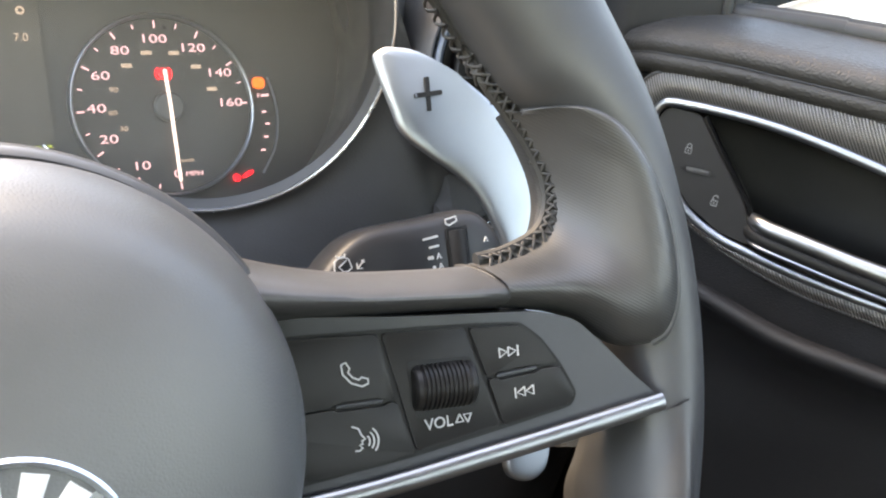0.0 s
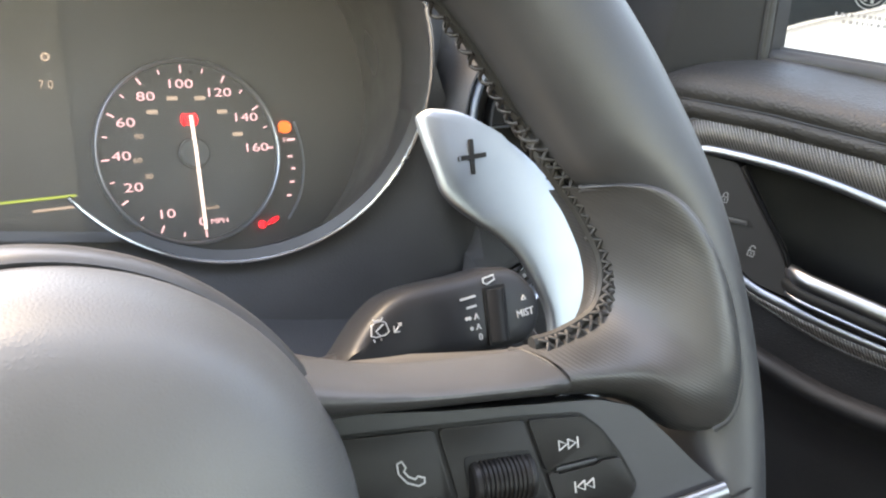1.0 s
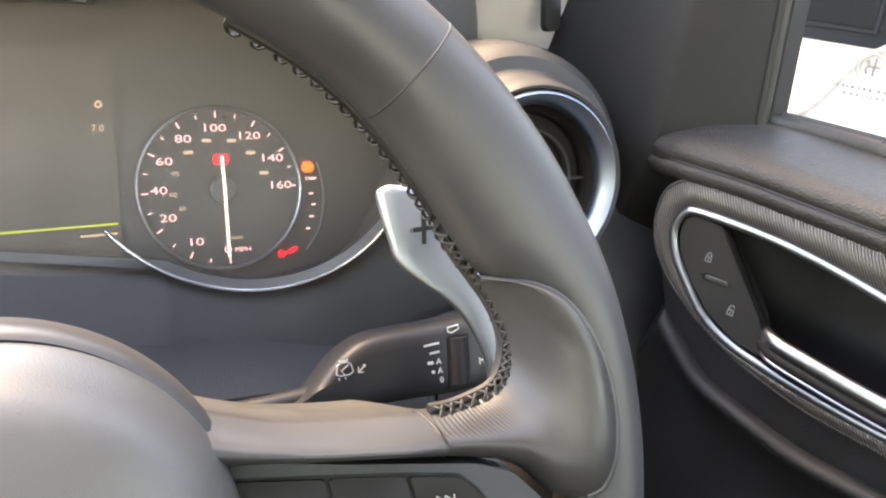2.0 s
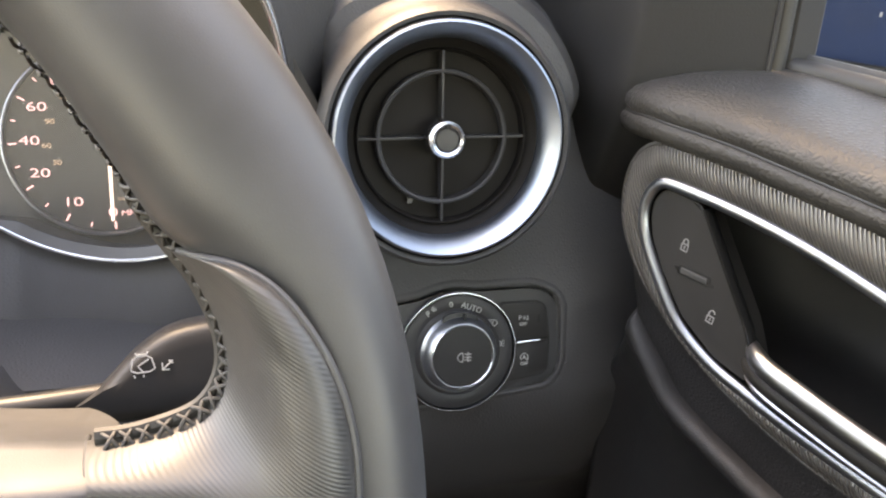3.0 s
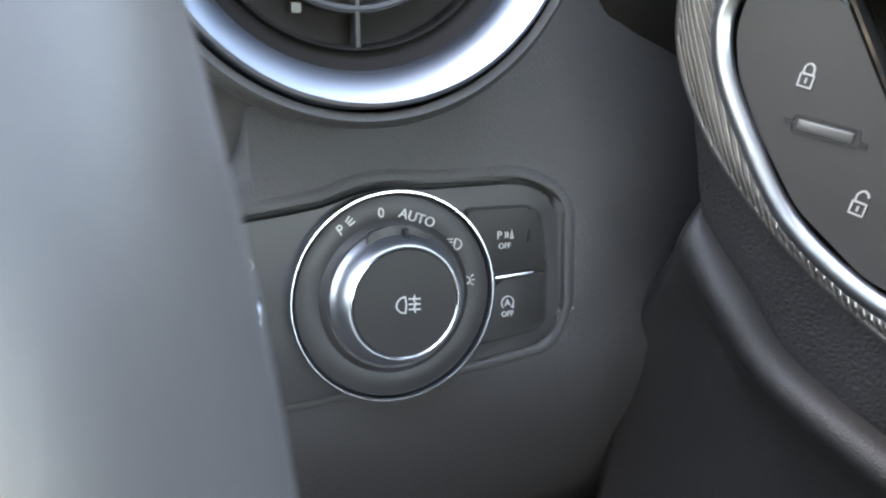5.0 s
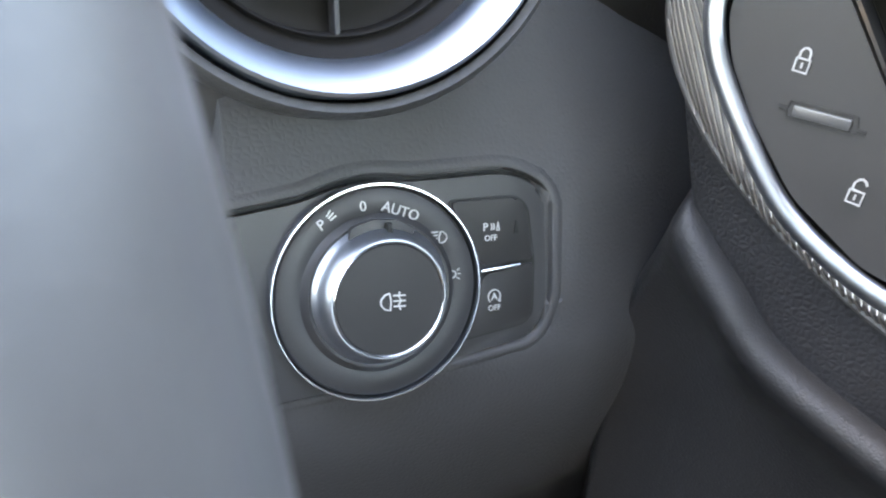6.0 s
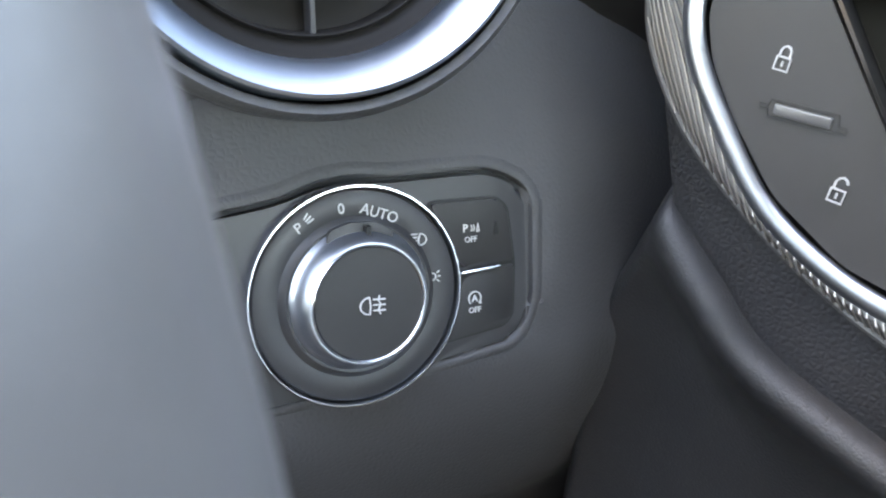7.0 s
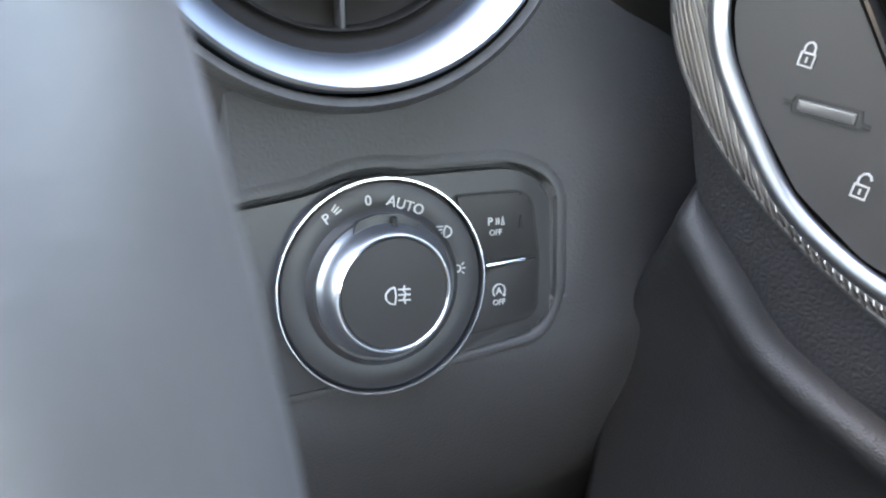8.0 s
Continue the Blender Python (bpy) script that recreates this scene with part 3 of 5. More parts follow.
part("screen_icon", ribbons(FS, [circle2(-0.0570, 0.0430, 0.0014, n=12)], 0.0010), DIGIT2, scr)
part("screen_bar", ribbons(FS, [[(-0.0690, -0.0215), (-0.0520, -0.0208)]], 0.0011), DIGIT2, scr)
# chrome-edged tunnel round the dials, and the cowl over it
TUN = frame_of((-0.1100, 0.3880, 0.9569), (-0.3116, -1.0, -0.2091)) @ Matrix.Diagonal((0.970, 1.030, 1.0, 1.0))
AR = 0.0816


def arc_point(a, r, h):
    """A point of the cowl's mouth, drawn out to the left over the centre screen."""
    wide = 0.15 if 142 < a % 360 < 242 else 0.0
    return TUN @ V(r * math.cos(radians(a)) - wide, r * math.sin(radians(a)), h)


part("chrome_edge", tube([TUN @ V((AR - 0.0006) * math.cos(radians(a)), (AR - 0.0006) * math.sin(radians(a)), 0.0004) for a in range(-141, 122, 2)], 0.0010, segs=10), CHROME, cl, "thin chrome arc round the dial")
rows = []
for i in range(145):
    a = 2.5 * i
    p2 = arc_point(a, AR - 0.0040, -0.004)
    wide = 0.15 if 142 < a % 360 < 242 else 0.0
    p1 = CLUSTER @ V(-0.004 - wide + 0.098 * math.cos(radians(a)), 0.030 + 0.094 * math.sin(radians(a)), -0.003)
    rows.append([arc_point(a, AR - 0.0012, 0.0), p2, p2.lerp(p1, 0.3), p2.lerp(p1, 0.7), p1])
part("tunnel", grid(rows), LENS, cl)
# clear lens set into the tunnel, slightly domed, its pale film painting in haze
mid = [r[0].lerp(r[4], 0.30) for r in rows]
centre = sum(mid, V(0, 0)) / len(mid)
dome = CLUSTER.to_3x3() @ V(0, 0, 1)
lens_cover = part("lens_cover", grid([[p.lerp(centre, f) + dome * 0.006 * math.sin(math.pi / 2 * f) for f in (0.0, 0.25, 0.5, 0.75, 0.999)] for p in mid]), COVER, cl, "clear lens with painted haze over the dials")
lens_cover.visible_shadow = False
cowl = thing("cluster_cowl", (-0.1, 0.42, 0.9), "black grained cowl wrapped round the instrument cluster", "dashboard cowl", "structure")
part("cowl_shell", grid([[arc_point(2.5 * i, AR + d, h) for d, h in ((-0.0006, -0.004), (0.0003, -0.0016), (0.0009, -0.0026), (0.0022, -0.0075), (0.0060, -0.0180), (0.0150, -0.034), (0.026, -0.060), (0.040, -0.095), (0.050, -0.15))] for i in range(145)]), DASH, cowl)
# smooth panel that closes the dash between the cluster and the column
rows = []
for i in range(61):
    a = -172 + 180 * i / 60
    p0 = arc_point(a, AR + 0.0014, -0.0052)
    p1 = V(p0.x * 0.96 - 0.006 + 0.10 * max(0.0, (a + 70) / 78), 0.372, 0.795)
    # its end dips behind the dashboard's face
    dip = max(0.0, min(1.0, (a + 18) / 12))
    rows.append([p0.lerp(p1, f) + V(0, (0.016 * dip - 0.010 * (1 - dip)) * f * (1 - f), 0) for f in (0.0, 0.06, 0.12, 0.2, 0.3, 0.45, 0.6, 0.8, 1.0)])
part("lower_panel", grid(rows), DASH, cowl, "smooth panel under the instrument cluster")
# column shroud under the cluster
shroud = thing("column_shroud", (-0.165, 0.40, 0.78), "black plastic steering column shroud behind the wheel", "column shroud")
for a0, a1, name in ((0, 180, "upper_shell"), (180, 360, "lower_shell")):
    col = [[V(-0.185 + 0.070 * math.cos(radians(a)) * k, yy, zz + (0.040 if a <= 180 else 0.050) * math.sin(radians(a)) * k) for a in range(a0, a1 + 1, 10)] for yy, zz, k in ((0.272, 0.838, 0.80), (0.278, 0.838, 0.90), (0.30, 0.832, 0.97), (0.36, 0.818, 1.0), (0.48, 0.795, 1.05))]
    part(name, grid(col), DASH, shroud)
part("shell_joint", tube([V(-0.185 + 0.0705 * k, yy, zz) for yy, zz, k in ((0.275, 0.838, 0.85), (0.30, 0.832, 0.97), (0.36, 0.818, 1.0), (0.46, 0.799, 1.04))], 0.0006, segs=6), RUBBER, shroud)
part("shell_front", lathe(frame_of((-0.185, 0.272, 0.836), (0, -0.93, 0.37)), [(0.052, 0.0), (0.0, 0.0)], 40), DARK, shroud)

# ---- wiper stalk ----
st = thing("wiper_stalk", WHEEL @ V(0.09, 0.015, -0.11), "black wiper stalk with white markings behind the steering wheel", "wiper stalk")
SB = smooth_path([V(0.070, 0.0035), V(0.078, 0.0095), V(0.090, 0.0215), V(0.104, 0.0285), V(0.130, 0.0305), V(0.152, 0.0315), V(0.163, 0.024), V(0.167, 0.013), V(0.161, 0.002), V(0.146, -0.0005), V(0.110, -0.001), V(0.084, -0.0025), V(0.072, -0.0015)], 60)
rows = []
for k, (ins, h) in enumerate(((0.0, -0.112), (0.0, -0.1015), (0.0006, -0.0985), (0.0020, -0.0964), (0.0045, -0.0952), (0.0085, -0.0948))):
    cx, cy = 0.12, 0.0145
    rows.append([WHEEL @ V(p.x + (cx - p.x) * ins / 0.045, p.y + (cy - p.y) * ins / 0.016, h) for p in SB])
bms = grid(rows, close_v=True, caps=True)
part("body", bms, PANEL, st)
FW = WHEEL @ Matrix.Translation((0, 0, -0.0946))
part("speed_dial", tube([WHEEL @ V(0.1425, v / 1000, -0.0955) for v in (4.0, 6, 12, 18, 22, 24)], 0.0044, 0.0042, segs=24), BUTTON, st, "dark knurled speed dial")
part("dial_window", plate(WHEEL, rounded(mm([(137.5, 2.5), (147.5, 3.5), (147.5, 25.5), (137.5, 25)]), 0.001, 3), -0.0940, -0.0965), DARK, st)
part("print_mist", letters("MIST", FW, 0.0042, 0.1565, 0.0125, 4), STALKPRINT, st, "MIST lettering")
WI = [[(-3.0, -1.2), (-2.4, 1.6), (-1.2, 2.4), (1.2, 2.4), (2.4, 1.6), (3.0, -1.2), (1.6, -1.9), (-1.6, -1.9), (-3.0, -1.2)], [(0, -1.9), (-1.2, -0.2), (1.6, 1.4)], [(-1.6, 3.4), (-1.2, 2.8), (1.2, 2.8), (1.6, 3.4)], [(-2.4, -2.4), (-2.2, -3.2)], [(0, -2.6), (0, -3.2)]]
part("print_washer", ribbons(FW, place2(WI, 0.0910, 0.0165, 0.0012, 4), 0.0004), STALKPRINT, st)
part("print_arrow", ribbons(FW, place2([[(1.6, 1.6), (-1.4, -1.2)], [(-1.6, 0.8), (-1.6, -1.4), (0.6, -1.4)], [(1.6, 0.6), (0.4, 1.6)]], 0.0985, 0.0160, 0.001), 0.0004), STALKPRINT, st)
part("print_marks", joined([ribbons(FW, [[(0.1265, 0.0218), (0.1335, 0.0225)], [(0.1290, 0.0184), (0.1335, 0.0188)]], 0.0008), letters("A", FW, 0.0034, 0.1330, 0.0146), letters("A", FW, 0.0034, 0.1335, 0.0106), letters("0", FW, 0.0036, 0.1340, 0.0066), ribbons(FW, place2([circle2(0, 0, 0.45, n=8), circle2(1.3, 0, 0.45, n=8)], 0.1285, 0.0144, 0.001), 0.0006), ribbons(FW, place2([circle2(0, 0, 0.45, n=8)], 0.1303, 0.0104, 0.001), 0.0006)]), STALKPRINT, st)
part("print_top", joined([ribbons(FW, place2([[(0, 1.1), (-1.0, -0.7), (1.0, -0.7), (0, 1.1)]], 0.1565, 0.0185, 0.001), 0.0004), ribbons(FW, place2([[(-2.6, -0.8), (-2.6, 0.9), (2.6, 1.4), (2.8, -0.4), (0.8, -1.0), (-1, -1.6), (-2.6, -0.8)]], 0.1405, 0.0278, 0.001, 4), 0.0005)]), STALKPRINT, st)
part("collar", tube([WHEEL @ V(0.020, 0.001, -0.108), WHEEL @ V(0.060, 0.004, -0.106), WHEEL @ V(0.095, 0.007, -0.105)], 0.0042, 0.0042, segs=20), PANEL, st)

# ---- shift paddle ----
pad = thing("shift_paddle", WHEEL @ V(0.125, 0.03, -0.06), "long silver aluminium gear shift paddle behind the steering wheel", "shift paddle")
PO = [V(97, 84), V(98.5, 87.5), V(103, 88.5), V(113, 86), V(130, 74), V(141, 62.5), V(150, 46), V(154.5, 30), V(155.5, 16), V(155, 0), V(152, -25), V(147, -48), V(144, -60), V(141, -66), V(134, -68), V(127, -63), V(128, -50), V(132, -25), V(134, 0), V(136, 12), V(133.5, 24), V(124.5, 40.5), V(104.5, 57.5), V(100, 68)]
pts = [(p.x / 1000, p.y / 1000) for p in smooth_path(PO, 120, closed=True)]


def paddle_h(u, v):
    return -0.0560 - 0.35 * max(0.0, 0.100 - u) - 0.06 * (v - 0.07) * (v > 0.07) + 0.004 * math.sin(max(-1.0, min(1.0, (u - 0.125) / 0.03)) * 1.2) - 0.10 * max(0.0, 0.03 - v) * 0.15


rows = []
for ins, dh in ((0.0, -0.0030), (0.0, -0.0014), (0.03, -0.0004), (0.08, 0.0), (0.25, 0.0002), (0.55, 0.0002)):
    ring = []
    for i, (u, v) in enumerate(pts):
        # towards the middle line of the blade
        mid_u = 0.1265 if v > 0.05 else 0.1435 - 0.0002 * (v < 0)
        cu, cv = mid_u, max(-0.058, min(0.078, v))
        uu, vv = u + (cu - u) * ins, v + (cv - v) * ins
        ring.append(WHEEL @ V(uu, vv, paddle_h(uu, vv) + dh))
    rows.append(ring)
part("blade", grid(rows, close_v=True, caps=True), PADDLE, pad, smooth=50)
FPd = WHEEL @ Matrix.Translation((0.113, 0.0718, -0.0575)) @ Matrix.Rotation(radians(-8.2), 4, "Y") @ Matrix.Translation((-0.113, -0.0718, 0))
# Dark plates paint the cut-out's shade; a metal chip paints its glint.
plus = part("plus_sign", joined([plate(FPd, rounded(mm([(107.6, 72.2), (118.0, 73.0), (118.0, 71.4), (107.6, 70.6)]), 0.0004, 3), 0.0003, -0.002), plate(FPd, rounded(mm([(112.2, 77.6), (113.8, 77.6), (113.3, 66.0), (111.7, 66.0)]), 0.0004, 3), 0.0002, -0.002)]), DARK, pad, "dark plus standing in for a shaded cut-out")
part("plus_glint", plate(FPd, mm([(107.7, 72.1), (108.4, 72.1), (108.4, 70.8), (107.7, 70.8)]), 0.0005, -0.002), ALU, plus, "metal chip standing in for a glint in the cut-out")

# ---- steering wheel ----
wheel = thing("steering_wheel", WHEEL.translation, "black stitched leather steering wheel with switch pods and metal strips", "steering wheel")
RO, RT = 0.1835, 0.0175
CU, CV = -0.027, -0.004


def rim_a(a):
    """Half the width of the rim's section across, fuller above the grips."""
    a = (a + 180) % 360 - 180
    b = min(abs(a - 30), abs(a - 150))
    # slimmer under the thumb grips, which wrap over it
    c = a if abs(a) < 90 else 180 - a if a > 0 else -180 - a
    slim = max(0.0, min(1.0, (27 - c) / 9)) * max(0.0, min(1.0, (c + 38) / 12))
    return 0.0172 + 0.0033 * math.exp(-(b / 18.0) ** 2) - 0.0045 * slim


def rim_o(a):
    """Outer radius of the rim, a little larger at the grips."""
    a = (a + 180) % 360 - 180
    b = min(abs(a - 24), abs(a - 156))
    return RO + 0.0012 * math.exp(-(b / 20.0) ** 2)


def full(x):
    """Fills out a cosine or sine for a section with fuller shoulders."""
    return math.copysign(abs(x) ** (2 / 2.2), x)


def rim_point(a, f, lift=0.0):
    """Angle round the wheel and angle round the tube (90 faces the driver)."""
    ra = rim_a(a)
    rr = rim_o(a) - ra + (ra + lift) * full(math.cos(radians(f)))
    return WHEEL @ V(CU + rr * math.cos(radians(a)), CV + rr * math.sin(radians(a)), (RT + lift) * full(math.sin(radians(f))))


rim = part("rim", grid([[rim_point(a * 2.0, k * 12) for k in range(30)] for a in range(180)], close_u=True, close_v=True), LEATHER, wheel, "smooth black leather rim")
# leather joints across the rim
for a in (48.0, 132.0, -50.0, -130.0):
    part("rim_seam", tube([rim_point(a, f, -0.0002) for f in range(0, 360, 12)], 0.0004, segs=8, closed=True), RUBBER, rim)


def side(sign):
    """Grip, spoke, pod and trim of one side; sign 1 is the side towards the door."""
    def W(u, v, n=0.0):
        return WHEEL @ V(CU + (u / 1000 - CU) * sign, v / 1000, n)

    def M():
        m = WHEEL.copy()
        return m @ Matrix.Translation((CU, 0, 0)) @ Matrix.Diagonal((sign, 1, 1, 1)) @ Matrix.Translation((-CU, 0, 0))

    # pairs of points along the upper, stitched edge and the lower or outer edge, with their heights
    pairs = [((10, 33), -0.0065, (16, 13.5), 0.001, 0.006), ((19, 28), -0.0065, (24, 12.5), 0.001, 0.007), ((30, 24), -0.0065, (34, 11.5), 0.001, 0.008), ((46, 20), -0.0065, (50, 9.5), 0.001, 0.0085),
             ((66, 17.6), -0.0065, (70, 7), 0.001, 0.009), ((84, 16.2), -0.0066, (86.5, 4.7), 0.0009, 0.009), ((90, 16.6), -0.0075, (93, 3.9), 0.0, 0.0085)]
    grips = [((85.3, 16.5), -0.0065, (88, 4.5), 0.001, 0.0095), ((92, 17), -0.006, (103, 1.5), 0.002, 0.010), ((101, 19), -0.006, (114, -3), 0.004, 0.0105), ((108.5, 23), -0.006, (122, -11), 0.009, 0.0105), ((112, 28.5), -0.006, (131, -12.5), 0.0135, 0.0095),
             ((113, 34.5), -0.006, (135, -9), 0.0166, 0.0085), ((112, 40.5), -0.006, (138, 0), 0.0184, 0.008), ((110, 45.5), -0.006, (138.5, 12), 0.0188, 0.0075), ((108, 49.5), -0.006, (137, 23.5), 0.0188, 0.007), ((106.5, 52), -0.006, (133.5, 34), 0.0186, 0.007), ((105, 54), -0.006, (128, 43.5), 0.0180, 0.0065), ((104, 55.3), -0.006, (122.5, 49.8), 0.0168, 0.006), ((103.5, 56), -0.006, (116, 53.8), 0.0140, 0.005), ((103.2, 56.4), -0.006, (109.5, 55.3), 0.0085, 0.003), ((103, 56.8), -0.006, (105, 56.2), -0.0010, 0.001)]

    def loft(ps, n, m, deep=0.0):
        tops = smooth_path([V(p[0][0], p[0][1], p[1] * 1000) for p in ps], n)
        bots = smooth_path([V(p[2][0], p[2][1], p[3] * 1000) for p in ps], n)
        bul = smooth_path([V(p[4] * 1000, 0) for p in ps], n)
        rows = []
        for i, (a, b, c) in enumerate(zip(tops, bots, bul)):
            # the spoke is fullest low down, so that its front slopes upwards
            lean = 1.0 + (0.5 * min(1.0, (1 - i / n) / 0.3) if deep else 0.0)
            o = V(a.x - 70, a.y - 55).normalized()
            if deep:
                back = 0.010 + (deep - 0.010) * min(1.0, (1 - i / n) / 0.22)
                r = [W(a.x + 9.0 * o.x, a.y + 9.0 * o.y, a.z / 1000 - back - 0.006), W(a.x + 4.0 * o.x, a.y + 4.0 * o.y, a.z / 1000 - back), W(a.x + 1.8 * o.x, a.y + 1.8 * o.y, a.z / 1000 - 0.5 * back), W(a.x + 0.5 * o.x, a.y + 0.5 * o.y, a.z / 1000 - 0.005)]
            else:
                r = [W(a.x + 5.0 * o.x, a.y + 5.0 * o.y, a.z / 1000 - 0.010), W(a.x + 0.8 * o.x, a.y + 0.8 * o.y, a.z / 1000 - 0.003)]
            for k in range(m + 1):
                q = k / m
                p = a.lerp(b, q)
                h = (a.z + (b.z - a.z) * (1 - (1 - q) ** 1.9)) / 1000 + c.x / 1000 * math.sin(math.pi * q ** lean) ** 0.75
                ang = math.degrees(math.atan2(p.y / 1000 - CV, p.x / 1000 - CU))
                ra = rim_a(ang)
                d = (math.hypot(p.x / 1000 - CU, p.y / 1000 - CV) - rim_o(ang) + ra) / (ra + 0.0012)
                if abs(d) < 1:
                    over = (RT + 0.0011) * (1 - abs(d) ** 2.2) ** (1 / 2.2)
                    f = max(0.0, min(1.0, q / 0.09))
                    f = f * f * (3 - 2 * f)
                    soft_max = 0.5 * (h + over + math.sqrt((h - over) ** 2 + 0.0022 ** 2)) - 0.0004
                    h += (soft_max - h) * f
                r.append(W(p.x, p.y, h))
            r.append(W(b.x + 0.3 * (b.x > 120), b.y - 0.5, b.z / 1000 - 0.004))
            if deep:
                r.append(W(b.x, b.y - 2.5, b.z / 1000 - 0.010))
            rows.append(r)
        return grid(rows)

    part("spoke_bridge", loft(pairs, 40, 14, 0.050), LEATHER, wheel, "smooth leather-wrapped spoke")
    g = part("thumb_grip", loft(grips, 60, 18), GRIP, wheel, "fine-ribbed leather thumb grip", smooth=70)
    # piping along the outer edge of the grip, lying on the rim
    bead = []
    for p in smooth_path([V(q[2][0], q[2][1], q[3] * 1000) for q in grips[4:]], 70):
        ang = math.degrees(math.atan2(p.y / 1000 - CV, p.x / 1000 - CU))
        ra = rim_a(ang)
        d = min(1.0, abs(math.hypot(p.x / 1000 - CU, p.y / 1000 - CV) - rim_o(ang) + ra) / ra)
        bead.append(W(p.x, p.y, max(p.z / 1000, RT * (1 - d ** 2.2) ** (1 / 2.2)) + 0.0001))
    part("grip_piping", tube(bead, 0.0011, 0.0011, normal=WHEEL.to_3x3() @ V(0, 0, 1), segs=10), LEATHER, g)
    part("spoke_joint", tube(smooth_path([W(85, 15.9, -0.012), W(85.3, 15.6, -0.006), W(86, 12.5, 0.0035), W(87, 8, 0.0062), W(88, 4.5, 0.001)], 20), 0.0006, segs=8), RUBBER, g)
    # crossed stitching along the inner edge of rim and grip
    edge = smooth_path([*[Vector(rim_point(a if sign > 0 else 180 - a, 207)) for a in (66, 58, 51, 44, 38, 33)], W(98, 66, -0.006), W(104, 57, -0.0055), W(109.5, 48.5, -0.005), W(113.5, 38, -0.004), W(113.2, 29, -0.004), W(108, 22, -0.004), W(96, 18, -0.005), W(87, 17.3, -0.005)], 120)
    shared = None
    for i in range(2, len(edge) - 2, 3):
        p = edge[i]
        t = (edge[i + 1] - edge[i - 1]).normalized()
        n = (WHEEL.to_3x3() @ V(0, 0, 1)).normalized()
        s = t.cross(n).normalized() * sign
        if shared is None:
            bm = bmesh.new()
            for dx in (1, -1):
                sub = tube([V(-0.0016, -0.0024 * dx, -0.0010), V(-0.0008, -0.0010 * dx, 0.0004), V(0.0, 0.0002 * dx, 0.0008), V(0.0008, 0.0012 * dx, 0.0004), V(0.0016, 0.0024 * dx, -0.0010)], 0.00038, segs=6)
                me = bpy.data.meshes.new("tmp")
                sub.to_mesh(me)
                sub.free()
                bm.from_mesh(me)
                bpy.data.meshes.remove(me)
            shared = bpy.data.meshes.new("stitch")
            bm.to_mesh(shared)
            bm.free()
            shared.materials.append(THREAD)
            shared.polygons.foreach_set("use_smooth", [True] * len(shared.polygons))
        ob = new("stitch", shared)
        ob.parent = rim
        f = min(1.0, max(0.0, (i - 44) / 16))
        up = (n * (-0.5 + 1.25 * f) + s * (0.85 - 0.25 * f)).normalized()
        ax = t
        ay = up.cross(ax).normalized()
        mw = Matrix((ax, ay, ax.cross(ay))).transposed().to_4x4()
        mw = mw @ Matrix.Rotation(radians(random.uniform(-10, 10)), 4, "Z") @ Matrix.Diagonal((random.uniform(1.25, 1.5), random.uniform(1.1, 1.45), 1.15, 1))
        mw.translation = p - wheel.location + up * 0.0026 - s * (0.0022 * f)
        ob.matrix_basis = mw
    # stitched valley under the thread
    part("stitch_welt", tube(edge, 0.0021, 0.0016, normal=WHEEL.to_3x3() @ V(0, 0, 1), segs=8), WELT, rim)

    # switch pod, turned a little towards the hub
    m = M() @ Matrix.Translation((0.075, -0.007, 0.004)) @ Matrix.Rotation(radians(-11.3), 4, "Y")
    POD = rounded(mm([(-70, 22.0), (-18, 14.0), (22, 9.2), (32.6, 5.3), (40.5, -3.0), (48.5, -12.4), (56.5, -20.5), (55.6, -23.5), (-32, -27.0), (-70, -28.4)]), 0.003, 4)
    pod = part("switch_pod", plate(m, POD, -0.0006, -0.018, 0.0012, 3), PODSKIN, wheel, "satin black switch pod")
    part("pod_gap", plate(m, rounded(mm([(-66, 15.6), (-23, 11.6), (0.0, 9.4), (15.8, 7.3), (21.4, 2.3), (26.4, -5.4), (30.4, -14.4), (28.2, -17.7), (7, -19.6), (-17, -21.4), (-66, -23)]), 0.0015, 3), -0.0004, -0.004), DARK, pod, "dark gap round the buttons")

    def button(pts, name, label, hi=0.0006):
        return part(name, plate(m, rounded(mm(pts), 0.0011, 4), hi, -0.004, 0.0006), PODKEY, pod, label)

    phone = button([(-65, 14.7), (-23.6, 10.7), (-21.1, -5.9), (-23.4, -5.6), (-24.4, -4.6), (-36, -3.8), (-37, -4.8), (-65, -3.9)], "button", "call button with a white handset sign")
    voice = button([(-65, -4.6), (-37, -5.5), (-36, -6.3), (-24, -7.1), (-23, -6.5), (-20.8, -6.7), (-17.6, -20.3), (-65, -22)], "button", "voice button with a white speech sign")
    tile = button([(-22.5, 10.6), (-0.4, 8.5), (6.5, -18.2), (-17.0, -20.2)], "volume_tile", "volume tile with a ridged roller", 0.0002)
    nxt = button([(0.7, 8.3), (15.3, 6.4), (20.5, 1.8), (25.0, -4.8), (19.8, -4.7), (18.8, -4.2), (7.0, -4.2), (6.2, -5.0), (4.1, -5.0)], "button", "skip forward button")
    prv = button([(4.4, -5.8), (6.2, -5.9), (7.0, -6.6), (18.8, -6.5), (19.8, -5.9), (25.4, -6.1), (29.2, -14.2), (27.5, -16.7), (7.3, -18.5)], "button", "skip back button")
    part("button_ridge", plate(m, rounded(mm([(-36, -4.6), (-24.2, -5.3), (-24.2, -6.2), (-36, -5.5)]), 0.0004, 2), 0.0004, -0.003, 0.0003), PODSKIN, pod)
    part("button_ridge", plate(m, rounded(mm([(7.0, -4.9), (18.8, -4.9), (18.8, -5.8), (7.0, -5.9)]), 0.0004, 2), 0.0004, -0.003, 0.0003), PODSKIN, pod)
